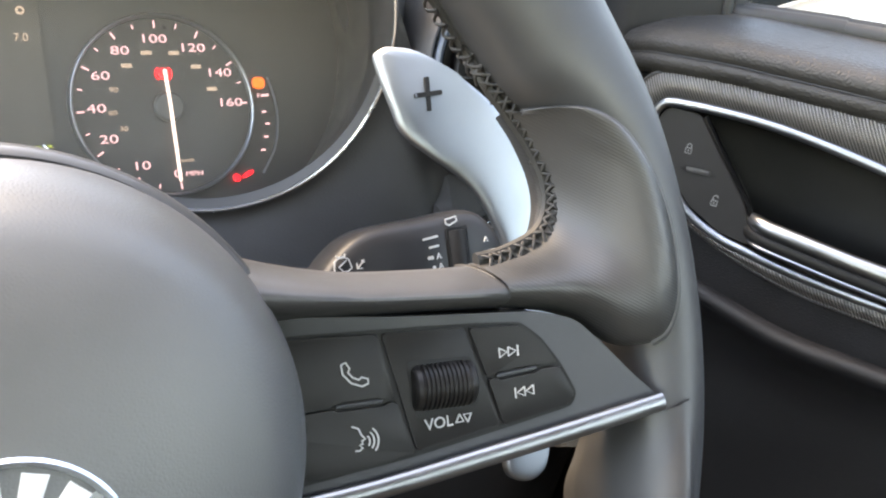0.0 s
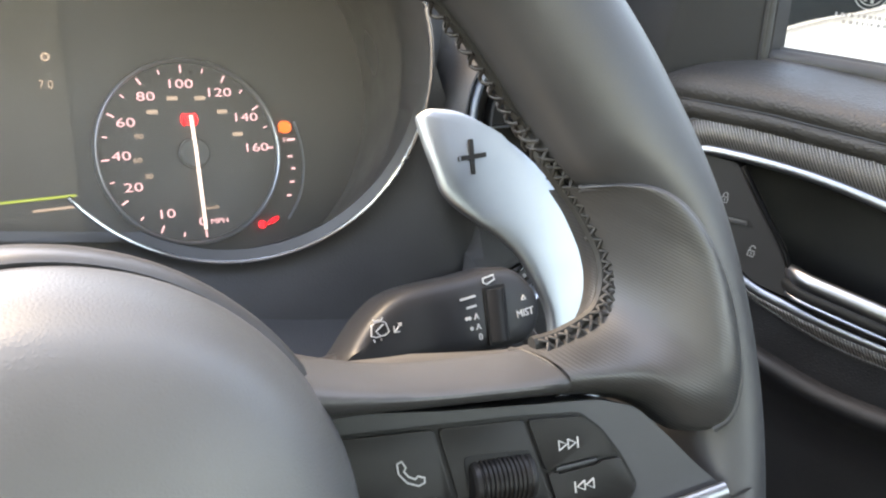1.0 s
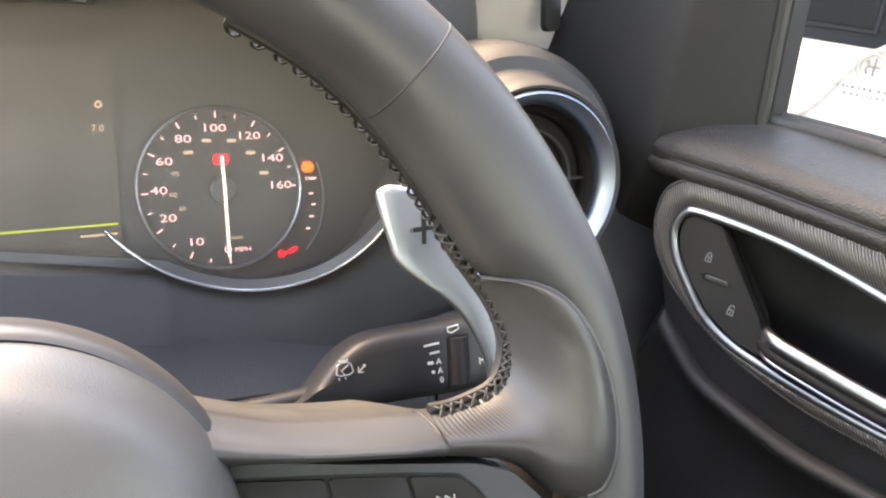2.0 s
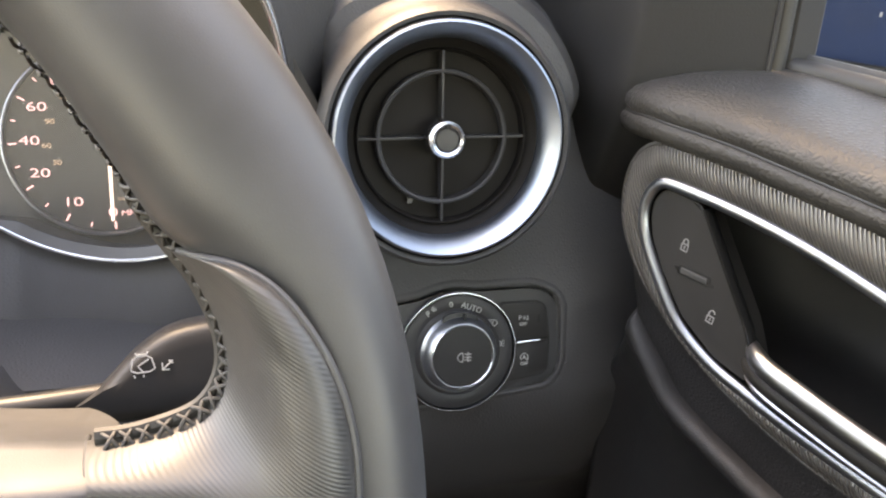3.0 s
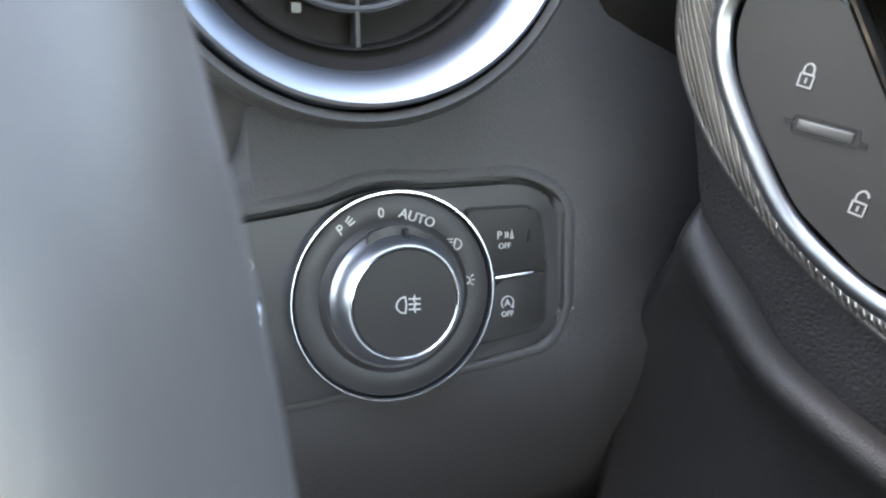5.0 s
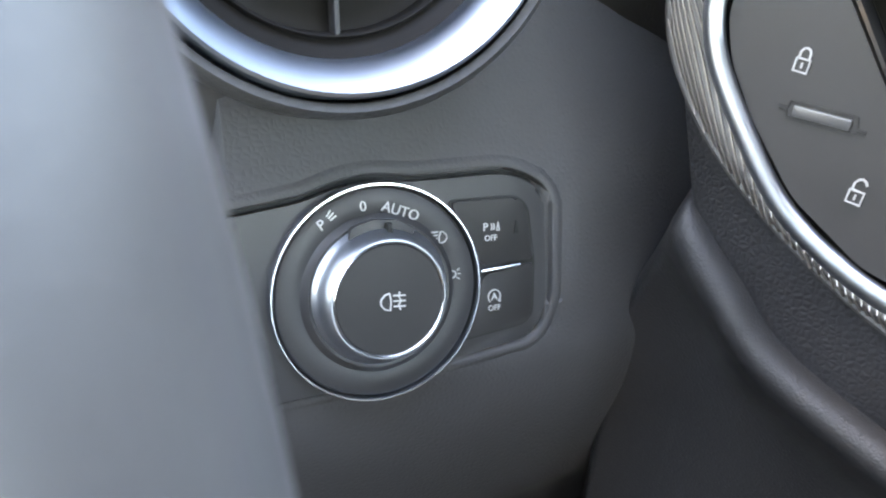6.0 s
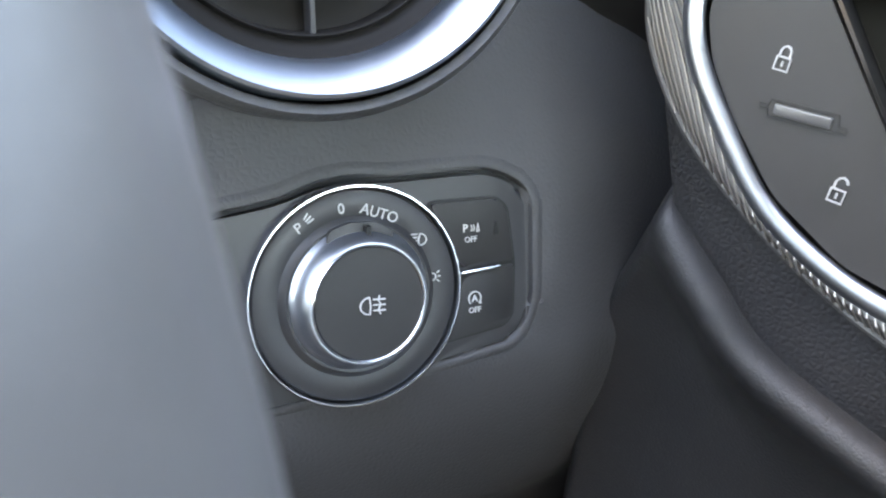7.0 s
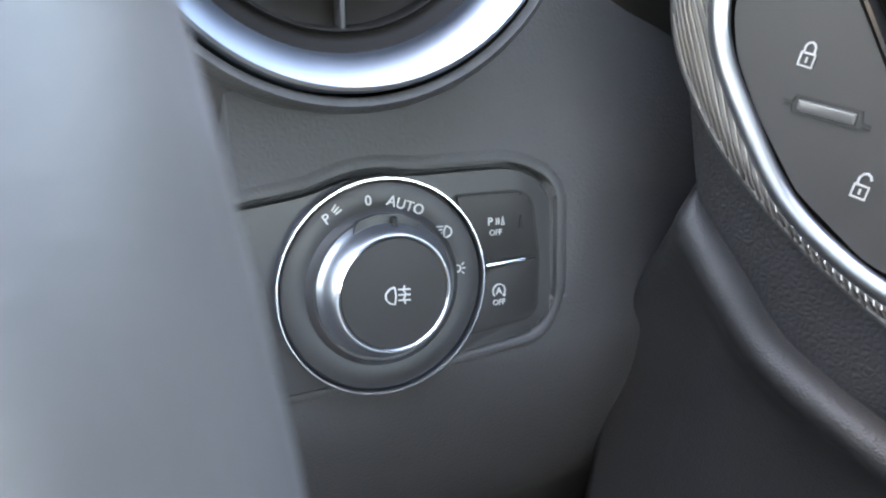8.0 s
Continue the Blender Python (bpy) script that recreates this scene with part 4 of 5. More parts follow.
    # roller
    part("roller_well", plate(m, rounded(mm([(-17.2, 3.0), (0.6, 1.0), (1.2, -11.8), (-16.4, -12.2)]), 0.002, 4), 0.0004, -0.0020), DARK, tile)
    c = m @ V(-0.0080, -0.0050, -0.0015)
    ax = (m @ V(0.0010, -0.0057, -0.0015) - m @ V(-0.0170, -0.0043, -0.0015)).normalized()
    nn = (m.to_3x3() @ V(0, 0, 1)).normalized()
    bb = ax.cross(nn).normalized()
    rows = [[c + ax * w + (nn * math.cos(2 * math.pi * j / 48) + bb * math.sin(2 * math.pi * j / 48)) * r0 for j in range(48)]
            for w, r0 in ((-0.0085, 0.0044), (-0.0083, 0.0052), (-0.0078, 0.0058), (-0.0066, 0.0061), (-0.0062, 0.0057),
                          *[(-0.0060 + 0.00120 * q + e, 0.0062 + g) for q in range(10) for e, g in ((0.0, -0.0005), (0.00026, 0.0), (0.00080, 0.0), (0.00106, -0.0005))],
                          (0.0062, 0.0057), (0.0066, 0.0061), (0.0078, 0.0058), (0.0083, 0.0052), (0.0085, 0.0044))]
    part("roller", grid(rows, close_v=True, caps=True), PODKEY, tile, "ridged black roller", smooth=25)
    F = m @ Matrix.Translation((0, 0, 0.0007))
    if sign > 0:
        part("print_volume", joined([letters("VOL", F, 0.0040, -0.0106, -0.0142, -1), ribbons(F, place2([[(0, 1.5), (-1.3, -0.9), (1.3, -0.9), (0, 1.5)], [(2.7, -1.3), (1.4, 1.2), (4.0, 1.2), (2.7, -1.3)]], -0.0049, -0.0143, 0.00082, -2), 0.00034)]), PRINT, tile, "VOL lettering")
        H = [[(-2.9, 3.0), (-1.6, 3.3), (-0.9, 1.6), (-1.5, 0.8), (-0.6, -0.7), (0.9, -1.7), (1.6, -1.2), (3.2, -2.0), (3.0, -3.2), (1.4, -3.5), (-1.2, -2.0), (-2.9, 0.6), (-2.9, 3.0)]]
        part("print_phone", ribbons(F, place2(H, -0.0307, 0.0021, 0.00098, 4), 0.0004), PRINT, phone)
        T = [[(-3.0, 3.4), (-1.4, 2.6), (-0.9, 1.0), (0.0, -0.2), (-0.9, -0.5), (-0.8, -1.3), (-1.6, -1.4), (-0.9, -2.2), (-1.8, -2.8), (-2.8, -2.6)], circle2(-0.6, -0.8, 1.7, -45, 45, 6), circle2(-0.6, -0.8, 2.8, -45, 45, 6), circle2(-0.6, -0.8, 3.9, -45, 45, 6)]
        part("print_voice", ribbons(F, place2(T, -0.0300, -0.0138, 0.0010), 0.00038), PRINT, voice)
        A = [[(-3.2, 1.3), (-3.2, -1.3), (-0.8, 0), (-3.2, 1.3)], [(-0.4, 1.3), (-0.4, -1.3), (2.0, 0), (-0.4, 1.3)], [(2.6, 1.5), (2.6, -1.5)]]
        part("print_next", ribbons(F, place2(A, 0.0112, 0.0003, 0.00092, -2), 0.00034), PRINT, nxt)
        part("print_previous", ribbons(F, place2([[(-a, b) for a, b in s] for s in A], 0.0139, -0.0108, 0.00092, -1), 0.00034), PRINT, prv)
    # bright strip under the pod
    strip = [m @ V(-0.060, -0.0270, 0.0006), m @ V(-0.030, -0.0268, 0.0010), m @ V(0.0, -0.0252, 0.0014), m @ V(0.030, -0.0234, 0.0016), m @ V(0.0560, -0.0216, 0.0016)]
    part("metal_strip", tube(smooth_path(strip, 30), 0.0026, 0.0017, normal=nn, segs=18), SATIN, wheel, "satin metal strip under the switch pod")
    # lower leg of the spoke and lower thumb rest
    low = [((126, -34), -0.010, (139, -30), 0.014, 0.004), ((122, -42), -0.0065, (138.5, -42), 0.0165, 0.005), ((118, -53), -0.009, (135, -56), 0.0180, 0.006), ((114, -67), -0.0065, (129, -72), 0.0180, 0.006), ((107, -85), -0.0065, (119, -90), 0.0180, 0.005)]
    part("grip_web", grid([[W(u, v, n) for v in (-6, -14, -22, -30, -38, -46)] for u, n in ((116, -0.040), (121, -0.022), (127, -0.011), (134, -0.006), (141, -0.006))]), LEATHER, wheel)
    lg = part("lower_grip", loft(low, 24, 10), LEATHER, wheel, "leather lower thumb rest")
    part("lower_piping", tube(smooth_path([W(p[2][0], p[2][1], p[3] + 0.0003) for p in low], 24), 0.0008, 0.0008, normal=WHEEL.to_3x3() @ V(0, 0, 1), segs=8), RUBBER, lg)


side(1)
side(-1)
# hub: airbag cover, raised ledge and badge
HC = WHEEL @ Matrix.Translation((-0.0330, -0.0085, 0.0))
part("airbag_cover", lathe(HC @ Matrix.Translation((0.0013, 0, 0)) @ Matrix.Diagonal((1.012, 1.012, 1, 1)), [(0.0596, -0.002), (0.0598, 0.0030), (0.0592, 0.0052), (0.0574, 0.0088), (0.0545, 0.0140), (0.0505, 0.0182), (0.0475, 0.0205), (0.0430, 0.0224), (0.0360, 0.0244), (0.0260, 0.0264), (0.0, 0.0280)], 96), HUB, wheel, "smooth domed airbag cover")
part("hub_ledge", lathe(HC, [(0.0652, -0.016), (0.0650, -0.006), (0.0642, -0.0015), (0.0628, 0.0016), (0.0614, 0.0026), (0.0606, 0.0018), (0.0600, -0.002)], 96, 28, 332), LEATHER, wheel, "soft ledge round the airbag cover")
BC = HC @ Matrix.Translation((-0.002, -0.0115, -0.0008))
badge = part("badge", lathe(BC, [(0.0205, 0.0255), (0.0204, 0.0284), (0.0198, 0.0290), (0.0188, 0.0288), (0.0186, 0.0278)], 64), CHROME, wheel, "round chrome-edged badge")
part("badge_band", lathe(BC, [(0.0187, 0.0270), (0.0187, 0.0281), (0.0125, 0.0284), (0.0122, 0.0270)], 64), GLOSSY, badge)
for k in range(14):
    a = 20 + 25.0 * k
    mb = BC @ Matrix.Rotation(radians(a), 4, "Z")
    part("badge_mark", plate(mb, mm([(13.2, -1.9), (17.8, -2.2), (17.8, 2.2), (13.2, 1.9)]), 0.0288, 0.0280, 0.0002), STALKPRINT, badge)
part("badge_middle", lathe(BC, [(0.0122, 0.0270), (0.0120, 0.0287), (0.0, 0.0290)], 48), ALU, badge)
# closed bottom spoke
part("bottom_spoke", grid([[WHEEL @ V(CU + sx * w, v, h) for sx, h in ((-1, -0.016), (-1, -0.004), (-0.8, 0.004), (0, 0.007), (0.8, 0.004), (1, -0.004), (1, -0.016))] for w, v in ((0.040, -0.055), (0.034, -0.09), (0.030, -0.13), (0.034, -0.162))]), LEATHER, wheel)
# column behind the hub
part("column", lathe(WHEEL @ Matrix.Translation((-0.03, -0.01, 0)), [(0.056, -0.004), (0.055, -0.020), (0.045, -0.040), (0.040, -0.085)], 48), PANEL, wheel)

# ---- door ----
door = thing("car_door", dp(0.20, 0.55, -0.03), "black car door with padded top, ribbed trim and chrome-edged bowl", "car door")
UP = [(330.0, 932.2), (306, 931.5), (281, 928.6), (253, 922.6), (215, 912.5), (160, 897)]
LOW = [(336.2, 930.0), (339.2, 924.0), (339.5, 917), (336.5, 908), (329, 896.5), (316, 881), (300, 871.6), (284, 867.3), (263, 863), (230, 858.8), (190, 856), (150, 856)]
BEZ = [V(a, b) for a, b in UP] + [V(138, 885), V(135, 868)] + [V(a, b) for a, b in LOW[::-1]]
bez = smooth_path(BEZ, 160, closed=True)
ROUT = [(351, 924), (350, 934), (346.5, 941), (340, 945.5), (330, 947), (288, 944), (258, 941), (200, 934), (60, 914), (60, 840), (150, 843), (240, 851.0), (266, 855.0), (285, 860.6), (299, 866.0), (317, 876), (333, 888.5), (343.5, 901), (349, 912)]


def inside(p, poly):
    c = False
    k = len(poly)
    for i in range(k):
        a, b = poly[i], poly[i - 1]
        if (a[1] > p[1]) != (b[1] > p[1]) and p[0] < (b[0] - a[0]) * (p[1] - a[1]) / (b[1] - a[1]) + a[0]:
            c = not c
    return c


rout = [(p.x, p.y) for p in smooth_path([V(a, b) for a, b in ROUT], 140, closed=True)]
bezp = [(p.x, p.y) for p in bez]


CROWN = 0.0026
INNER, OUTER = np.array(bezp), np.array(rout)


def crown(q):
    """Height of the crowned trim band over the door's face."""
    d1 = np.hypot(*(INNER - q).T).min()
    d2 = np.hypot(*(OUTER - q).T).min()
    return CROWN * math.sin(math.pi * d1 / (d1 + d2 + 1e-6))


def ring_between(inner, outer, oi, oo, steps):
    """A band from the inner outline to the outer, matched by nearest way round."""
    k = len(outer)
    rows = []
    for s in range(steps + 1):
        f = s / steps
        rows.append([dp((a[0] * (1 - f) + b[0] * f) / 1000, (a[1] * (1 - f) + b[1] * f) / 1000, oi * (1 - f) + oo * f + CROWN * math.sin(math.pi * f)) for a, b in zip(inner, outer)])
    return grid(rows, close_v=True)


near = []
for q in bezp:
    best = min(rout, key=lambda r: (r[0] - q[0]) ** 2 + (r[1] - q[1]) ** 2)
    near.append(best)
part("trim_band", ring_between(bezp, near, 0.0, 0.0, 10), TRIM, door, "ribbed metallic trim band")
# ribs of the trim, all in one direction
bm = bmesh.new()
dx, dz = -0.45, -0.893
px, pz = -dz, dx
for k in range(-310, 310):
    o = k * 1.22
    run = []
    for s in range(-260, 261):
        q = (300 + px * o + dx * s * 0.9, 905 + pz * o + dz * s * 0.9)
        ok = 58 < q[0] < 356 and 830 < q[1] < 950 and inside(q, rout) and not inside(q, bezp)
        if ok:
            run.append(q)
        if (not ok or s == 260) and run:
            if len(run) > 1:
                vs = []
                for q2 in run[:-1:4] + run[-1:]:
                    up = crown(q2)
                    vs.append([bm.verts.new(dp((q2[0] + px * w) / 1000, (q2[1] + pz * w) / 1000, h + up)) for w, h in ((-0.29, -0.0001), (-0.12, 0.0005), (0.12, 0.0005), (0.29, -0.0001))])
                for r0, r1 in zip(vs, vs[1:]):
                    for j in range(3):
                        bm.faces.new((r0[j], r0[j + 1], r1[j + 1], r1[j]))
            run = []
part("trim_edge", tube([dp(a / 1000, b / 1000, 0.0002) for a, b in rout], 0.0010, 0.0009, normal=DOOR_N, segs=8, closed=True), TRIM, door)
part("trim_ribs", bm, RIB, door, "fine parallel ribs", kind="stuff")
# chrome bezel
part("chrome_bezel", tube([dp(p.x / 1000, p.y / 1000, 0.0016) for p in bez], 0.0024, 0.0020, normal=DOOR_N, segs=14, closed=True), BEZEL, door, "satin chrome edge of the handle bowl")
# handle bowl, its near-black colour adding to the shade of its depth
rows = []
for f, off in ((1.0, 0.0), (0.994, -0.004), (0.975, -0.016), (0.95, -0.032), (0.90, -0.046), (0.80, -0.056), (0.6, -0.062), (0.3, -0.064), (0.02, -0.064)):
    rows.append([dp((235 + (p.x - 235) * f) / 1000, (893 + (p.y - 893) * f) / 1000, off) for p in bez])
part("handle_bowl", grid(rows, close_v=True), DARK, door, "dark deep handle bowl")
# lock switch panel
LK = rounded([(333, 929.5), (318.5, 928.5), (306, 911), (292, 892), (285.5, 879), (283, 870.5), (299, 873.6), (315, 883.2), (327, 897), (334, 907.5), (337, 917), (336.4, 925)], 3.0, 4)


def dplate(outline, front, back, bevel=0.0):
    bm = bmesh.new()
    lo = [bm.verts.new(dp(y / 1000, z / 1000, back)) for y, z in outline]
    hi = [bm.verts.new(dp(y / 1000, z / 1000, front)) for y, z in outline]
    k = len(outline)
    top = bm.faces.new(hi)
    bm.faces.new(lo[::-1])
    for i in range(k):
        bm.faces.new((lo[i], lo[(i + 1) % k], hi[(i + 1) % k], hi[i]))
    if bevel:
        bmesh.ops.bevel(bm, geom=list(top.edges), offset=bevel, segments=2, affect="EDGES", clamp_overlap=True)
    return bm


lock = part("lock_panel", dplate(LK, 0.0004, -0.012, 0.0008), BUTTON, door, "matt black door lock switch panel")
part("divider", tube([dp(y / 1000, z / 1000, -0.001) for y, z in ((316, 927.5), (303, 909), (290, 891), (283, 877))], 0.0012, 0.0030, normal=DOOR_N, segs=10), GLOSSY, door)
DL = Matrix((Vector((0.385, -0.923, 0.0)), Vector((0.0247, 0.0, 0.9997)), DOOR_N)).transposed().to_4x4()


def dframe(y, z, off):
    m = DL.copy()
    m.translation = dp(y, z, off)
    return m


LOCKED = [[(-1.5, 0.2), (1.5, 0.2), (1.5, -2.6), (-1.5, -2.6), (-1.5, 0.2)], [(-1.1, 0.2), (-1.1, 1.6), (-0.7, 2.3), (0, 2.6), (0.7, 2.3), (1.1, 1.6), (1.1, 0.2)], [(0, -0.6), (0, -1.8)]]
OPEN = [[(-1.5, 0.2), (1.5, 0.2), (1.5, -2.6), (-1.5, -2.6), (-1.5, 0.2)], [(-1.1, 0.2), (-1.1, 1.8), (-0.6, 2.6), (0.2, 3.0), (1.0, 2.6), (1.4, 1.8)], [(0, -0.6), (0, -1.8)]]
part("print_locked", ribbons(dframe(0.3203, 0.9112, 0.0006), place2(LOCKED, 0, 0, 0.00095, -4), 0.0004), PALE, lock, "white closed padlock sign")
part("print_unlocked", ribbons(dframe(0.3038, 0.8885, 0.0006), place2(OPEN, 0, 0, 0.00095, -4), 0.0004), PALE, lock, "white open padlock sign")
part("lock_ridge", plate(dframe(0.3140, 0.9010, 0.0), rounded(mm([(-6.0, 1.2), (6.0, 1.2), (6.0, -1.2), (-6.0, -1.2)]), 0.0006, 3), 0.0011, -0.002, 0.0005), RIDGE, lock, "raised ridge between the lock signs")
part("lock_groove", ribbons(dframe(0.3140, 0.9010, 0.0005), [[(-0.0092, 0.0003), (-0.0074, 0.0003), (-0.0068, 0.0018), (0.0068, 0.0018), (0.0072, -0.0004), (0.0090, -0.0006)], [(-0.0090, -0.0005), (-0.0073, -0.0005), (-0.0068, -0.0019), (0.0068, -0.0019), (0.0073, -0.0012), (0.0090, -0.0013)]], 0.00045), DARK, lock)
# pull handle
hp = smooth_path([dp(0.2885, 0.8845, -0.003), dp(0.280, 0.8825, 0.004), dp(0.262, 0.8800, 0.007), dp(0.235, 0.8760, 0.008), dp(0.19, 0.8700, 0.006), dp(0.15, 0.866, -0.004)], 40)
hd = part("pull_handle", tube(hp, 0.0040, 0.0034, normal=DOOR_N, segs=20, taper=lambda f: 0.55 + 0.45 * min(1, f * 7, (1 - f) * 7)), SATIN, door, "satin chrome pull handle")
part("handle_back", tube([p - V(0, 0, 0.0062) - DOOR_N * 0.002 for p in hp], 0.0040, 0.0042, normal=DOOR_N, segs=14), DARK, hd)
part("handle_trim", tube([p - V(0, 0, 0.0105) for p in hp], 0.0011, 0.0011, normal=DOOR_N, segs=10), BEZEL, hd)
# padded top: roll, crease and shelf up to the window
CRE = [(372, 952), (357, 952.5), (344, 954), (312, 953.6), (291, 952), (255, 949), (200, 944), (60, 928), (-500, 905)]
cre = smooth_path([V(a, b) for a, b in CRE], 120)
rows = []
for p in cre:
    y, z = p.x / 1000, p.y / 1000
    e = max(0.0, (y - 0.335) / 0.03)
    prof2 = [(-0.010, -0.003), (-0.0085, 0.0010), (-0.006, 0.0040), (-0.003, 0.0052), (-0.0008, 0.0044), (0.0, 0.0030), (0.0010, 0.0036), (0.0030, 0.0052), (0.0065, 0.0052), (0.0100, 0.0020), (0.0130, -0.0050), (0.0160, -0.0180), (0.0190, -0.0340), (0.0215, -0.0500), (0.0215, -0.0560)]
    rows.append([dp(y, z + dzz, off - 0.012 * e * e * (off > -0.02)) for dzz, off in prof2])
part("padded_top", grid(rows), DOORPAD, door, "padded grained leather door top", smooth=80)
part("crease_seam", tube([dp(p.x / 1000, p.y / 1000 + 0.0002, 0.0030 - 0.012 * max(0.0, (p.x / 1000 - 0.335) / 0.03) ** 2) for p in cre], 0.0007, segs=6), RUBBER, door)
# lower door skin with armrest roll and pocket edge
PK = [(343, 883), (338.5, 876.5), (333, 870.5), (321, 859.5), (307, 847.5), (280, 838), (256, 832), (218, 829), (100, 820), (-500, 800)]
pk = smooth_path([V(a, b) for a, b in PK], 100)
ro2 = [(347.5, 912), (343.5, 900), (333, 888.5), (317, 876), (299, 866), (285, 860.6), (240, 851), (150, 843), (60, 840), (-500, 820)]
top = smooth_path([V(347, 932), V(348, 922)] + [V(a, b) for a, b in ro2], 100)
rows = []
for i, (a, b) in enumerate(zip(top, pk)):
    r = []
    grow = min(1.0, i / 20)
    for f, off in ((-0.12, -0.004), (0.0, -0.0006), (0.25, -0.0015), (0.6, -0.0022), (0.85, -0.0028), (1.0, -0.0034), (1.06, -0.0060)):
        q = a.lerp(b, f)
        r.append(dp(q.x / 1000, q.y / 1000, off * grow - (0.008 + 0.030 * max(0.0, min(1.0, f))) * (1 - grow) ** 2))
    rows.append(r)
part("lower_skin", grid(rows), DOORLOW, door, "grained plastic lower door skin")
# soft roll below it, turning away into the door pocket
rows = []
for i, p in enumerate(pk):
    t = (pk[min(i + 1, len(pk) - 1)] - pk[max(i - 1, 0)]).normalized()
    t = V(t.x, t.y * 0.35).normalized()
    grow, sink = min(1.0, i / 36), max(0.0, 1 - i / 20) ** 2
    grow = grow * grow * (3 - 2 * grow)
    r = []
    for d, off in ((-0.2, -0.0048), (0.1, -0.0020), (0.9, 0.0008), (2.2, 0.0026), (4.2, 0.0036), (6.8, 0.0030), (10.0, 0.0004), (14.0, -0.0048), (20.0, -0.0120), (30.0, -0.0190), (48.0, -0.0240)):
        r.append(dp((p.x - t.y * d) / 1000, (p.y + t.x * d) / 1000, (off + 0.0048) * (0.15 + 0.85 * grow) - 0.0048 - (0.038 + 0.0012 * d) * sink))
    r.append(dp((p.x - t.y * 48) / 1000, 0.60, -0.034 - 0.05 * sink))
    rows.append(r)
part("pocket_roll", grid(rows), DOOREDGE, door, "soft fine-grained roll over the door pocket", smooth=80)
part("rear_band", grid([[dp(y / 1000, z / 1000, -0.0015) for z in (780, 815, 850, 880, 905, 925)] for y in (62, -100, -300, -500)]), DOORLOW, door)

# ---- side window, sail panel and pillar ----
WO = -0.060
win = thing("window_1", dp(0.2, 0.975, WO), "side window with a dark seal and a round dealer sticker", "window", "structure")
part("seal", tube(smooth_path([dp(0.331, 0.975, WO + 0.006), dp(0.28, 0.974, WO + 0.006), dp(0.2, 0.970, WO + 0.006), dp(-0.5, 0.945, WO + 0.006)], 30), 0.0032, 0.005, segs=12), RUBBER, win, "black rubber window seal")
part("seal_lip", tube(smooth_path([dp(0.329, 0.9785, WO), dp(0.28, 0.9775, WO), dp(0.2, 0.974, WO), dp(-0.5, 0.950, WO)], 30), 0.0016, 0.003, segs=10), RUBBER, win)
pane = part("pane", grid([[dp(y, z, WO - 0.004) for z in (0.95, 1.34)] for y in (0.334, -0.5)]), GLASS, win, "window glass tinted to dim the view outside", smooth=0)
# Shadow rays pass, so the dimming tint leaves daylight in the cabin.
pane.visible_shadow = False


def jamb(z, dx=0.0, dy=0.0):
    """The line where the door frame meets the trim panel, with steps outwards from it."""
    return V(0.149 - 0.016 * (z - 0.972) + dx, 0.345 + 0.06 * (z - 0.972) + dy, z)


HZ = (0.962, 0.985, 1.05, 1.2, 1.34)
part("frame_front", grid([[jamb(z, dx, dy) for z in HZ] for dx, dy in ((0.006, 0.006), (0.0085, 0.0025), (0.0100, 0.0008), (0.0215, 0.0016), (0.0225, 0.0026), (0.0230, 0.016))]), FRAME, win, "grey door frame edge")
part("frame_seal", tube([jamb(z, 0.0050, 0.0030) for z in HZ], 0.0038, 0.0038, segs=12), RUBBER, win)
sail = thing("sail_panel", (0.12, 0.36, 0.96), "plain black trim panel between door window and windscreen pillar", "trim panel")
foot = smooth_path([V(0.0775, 0.449, 0.980), V(0.086, 0.412, 0.969), V(0.0965, 0.372, 0.957), V(0.106, 0.3625, 0.958), V(0.126, 0.3545, 0.964), V(0.149, 0.345, 0.968)], 30)
head = smooth_path([V(0.100, 0.330, 1.34), V(0.108, 0.332, 1.34), V(0.118, 0.335, 1.34), V(0.124, 0.337, 1.34), V(0.134, 0.340, 1.34), V(0.143, 0.367, 1.34)], 30)
part("sail_face", grid([[a + V(0.004, 0.034, -0.075), a + V(0.001, 0.004, -0.012), a, *[a.lerp(b, g) for g in (0.03, 0.1, 0.2, 0.4, 0.7, 1.0)]] for a, b in zip(foot, head)]), SAIL, sail)
part("sail_edge", tube([jamb(z, 0.0, 0.0) for z in HZ], 0.0011, segs=8), FRAME, sail, "thin paler edge along the door frame")
pil = thing("windscreen_pillar", (0.06, 0.48, 0.985), "light grey windscreen pillar trim with an oval badge slot", "pillar trim")
rows = []
for k in range(9):
    f = k / 8
    f = f * 1.1 - 0.1
    c0 = V(0.062 - 0.06 * f, 0.475 - 0.16 * f, 0.98 + 0.36 * f)
    rows.append([c0 + V(0.042 * math.cos(radians(a)) + 0.006, 0.014 * math.sin(radians(a)) + 0.010 * math.cos(radians(a)), -0.02 * math.cos(radians(a))) for a in range(150, 400, 12)])
part("pillar_skin", grid(rows), PILLAR, pil, smooth=60)
part("slot_line", plate(frame_of((0.0722, 0.4355, 1.021), (0.15, -0.93, 0.25)), mm([(-3, -0.4), (3, -0.4), (3, 0.4), (-3, 0.4)]), 0.0010, -0.001), PRINT, pil)
part("badge_slot", plate(frame_of((0.072, 0.436, 1.012), (0.15, -0.93, 0.25)), rounded(mm([(-6, -9), (5, -9), (6, 12), (-5, 12)]), 0.004, 4), 0.0006, -0.004, 0.0005), SAIL, pil)
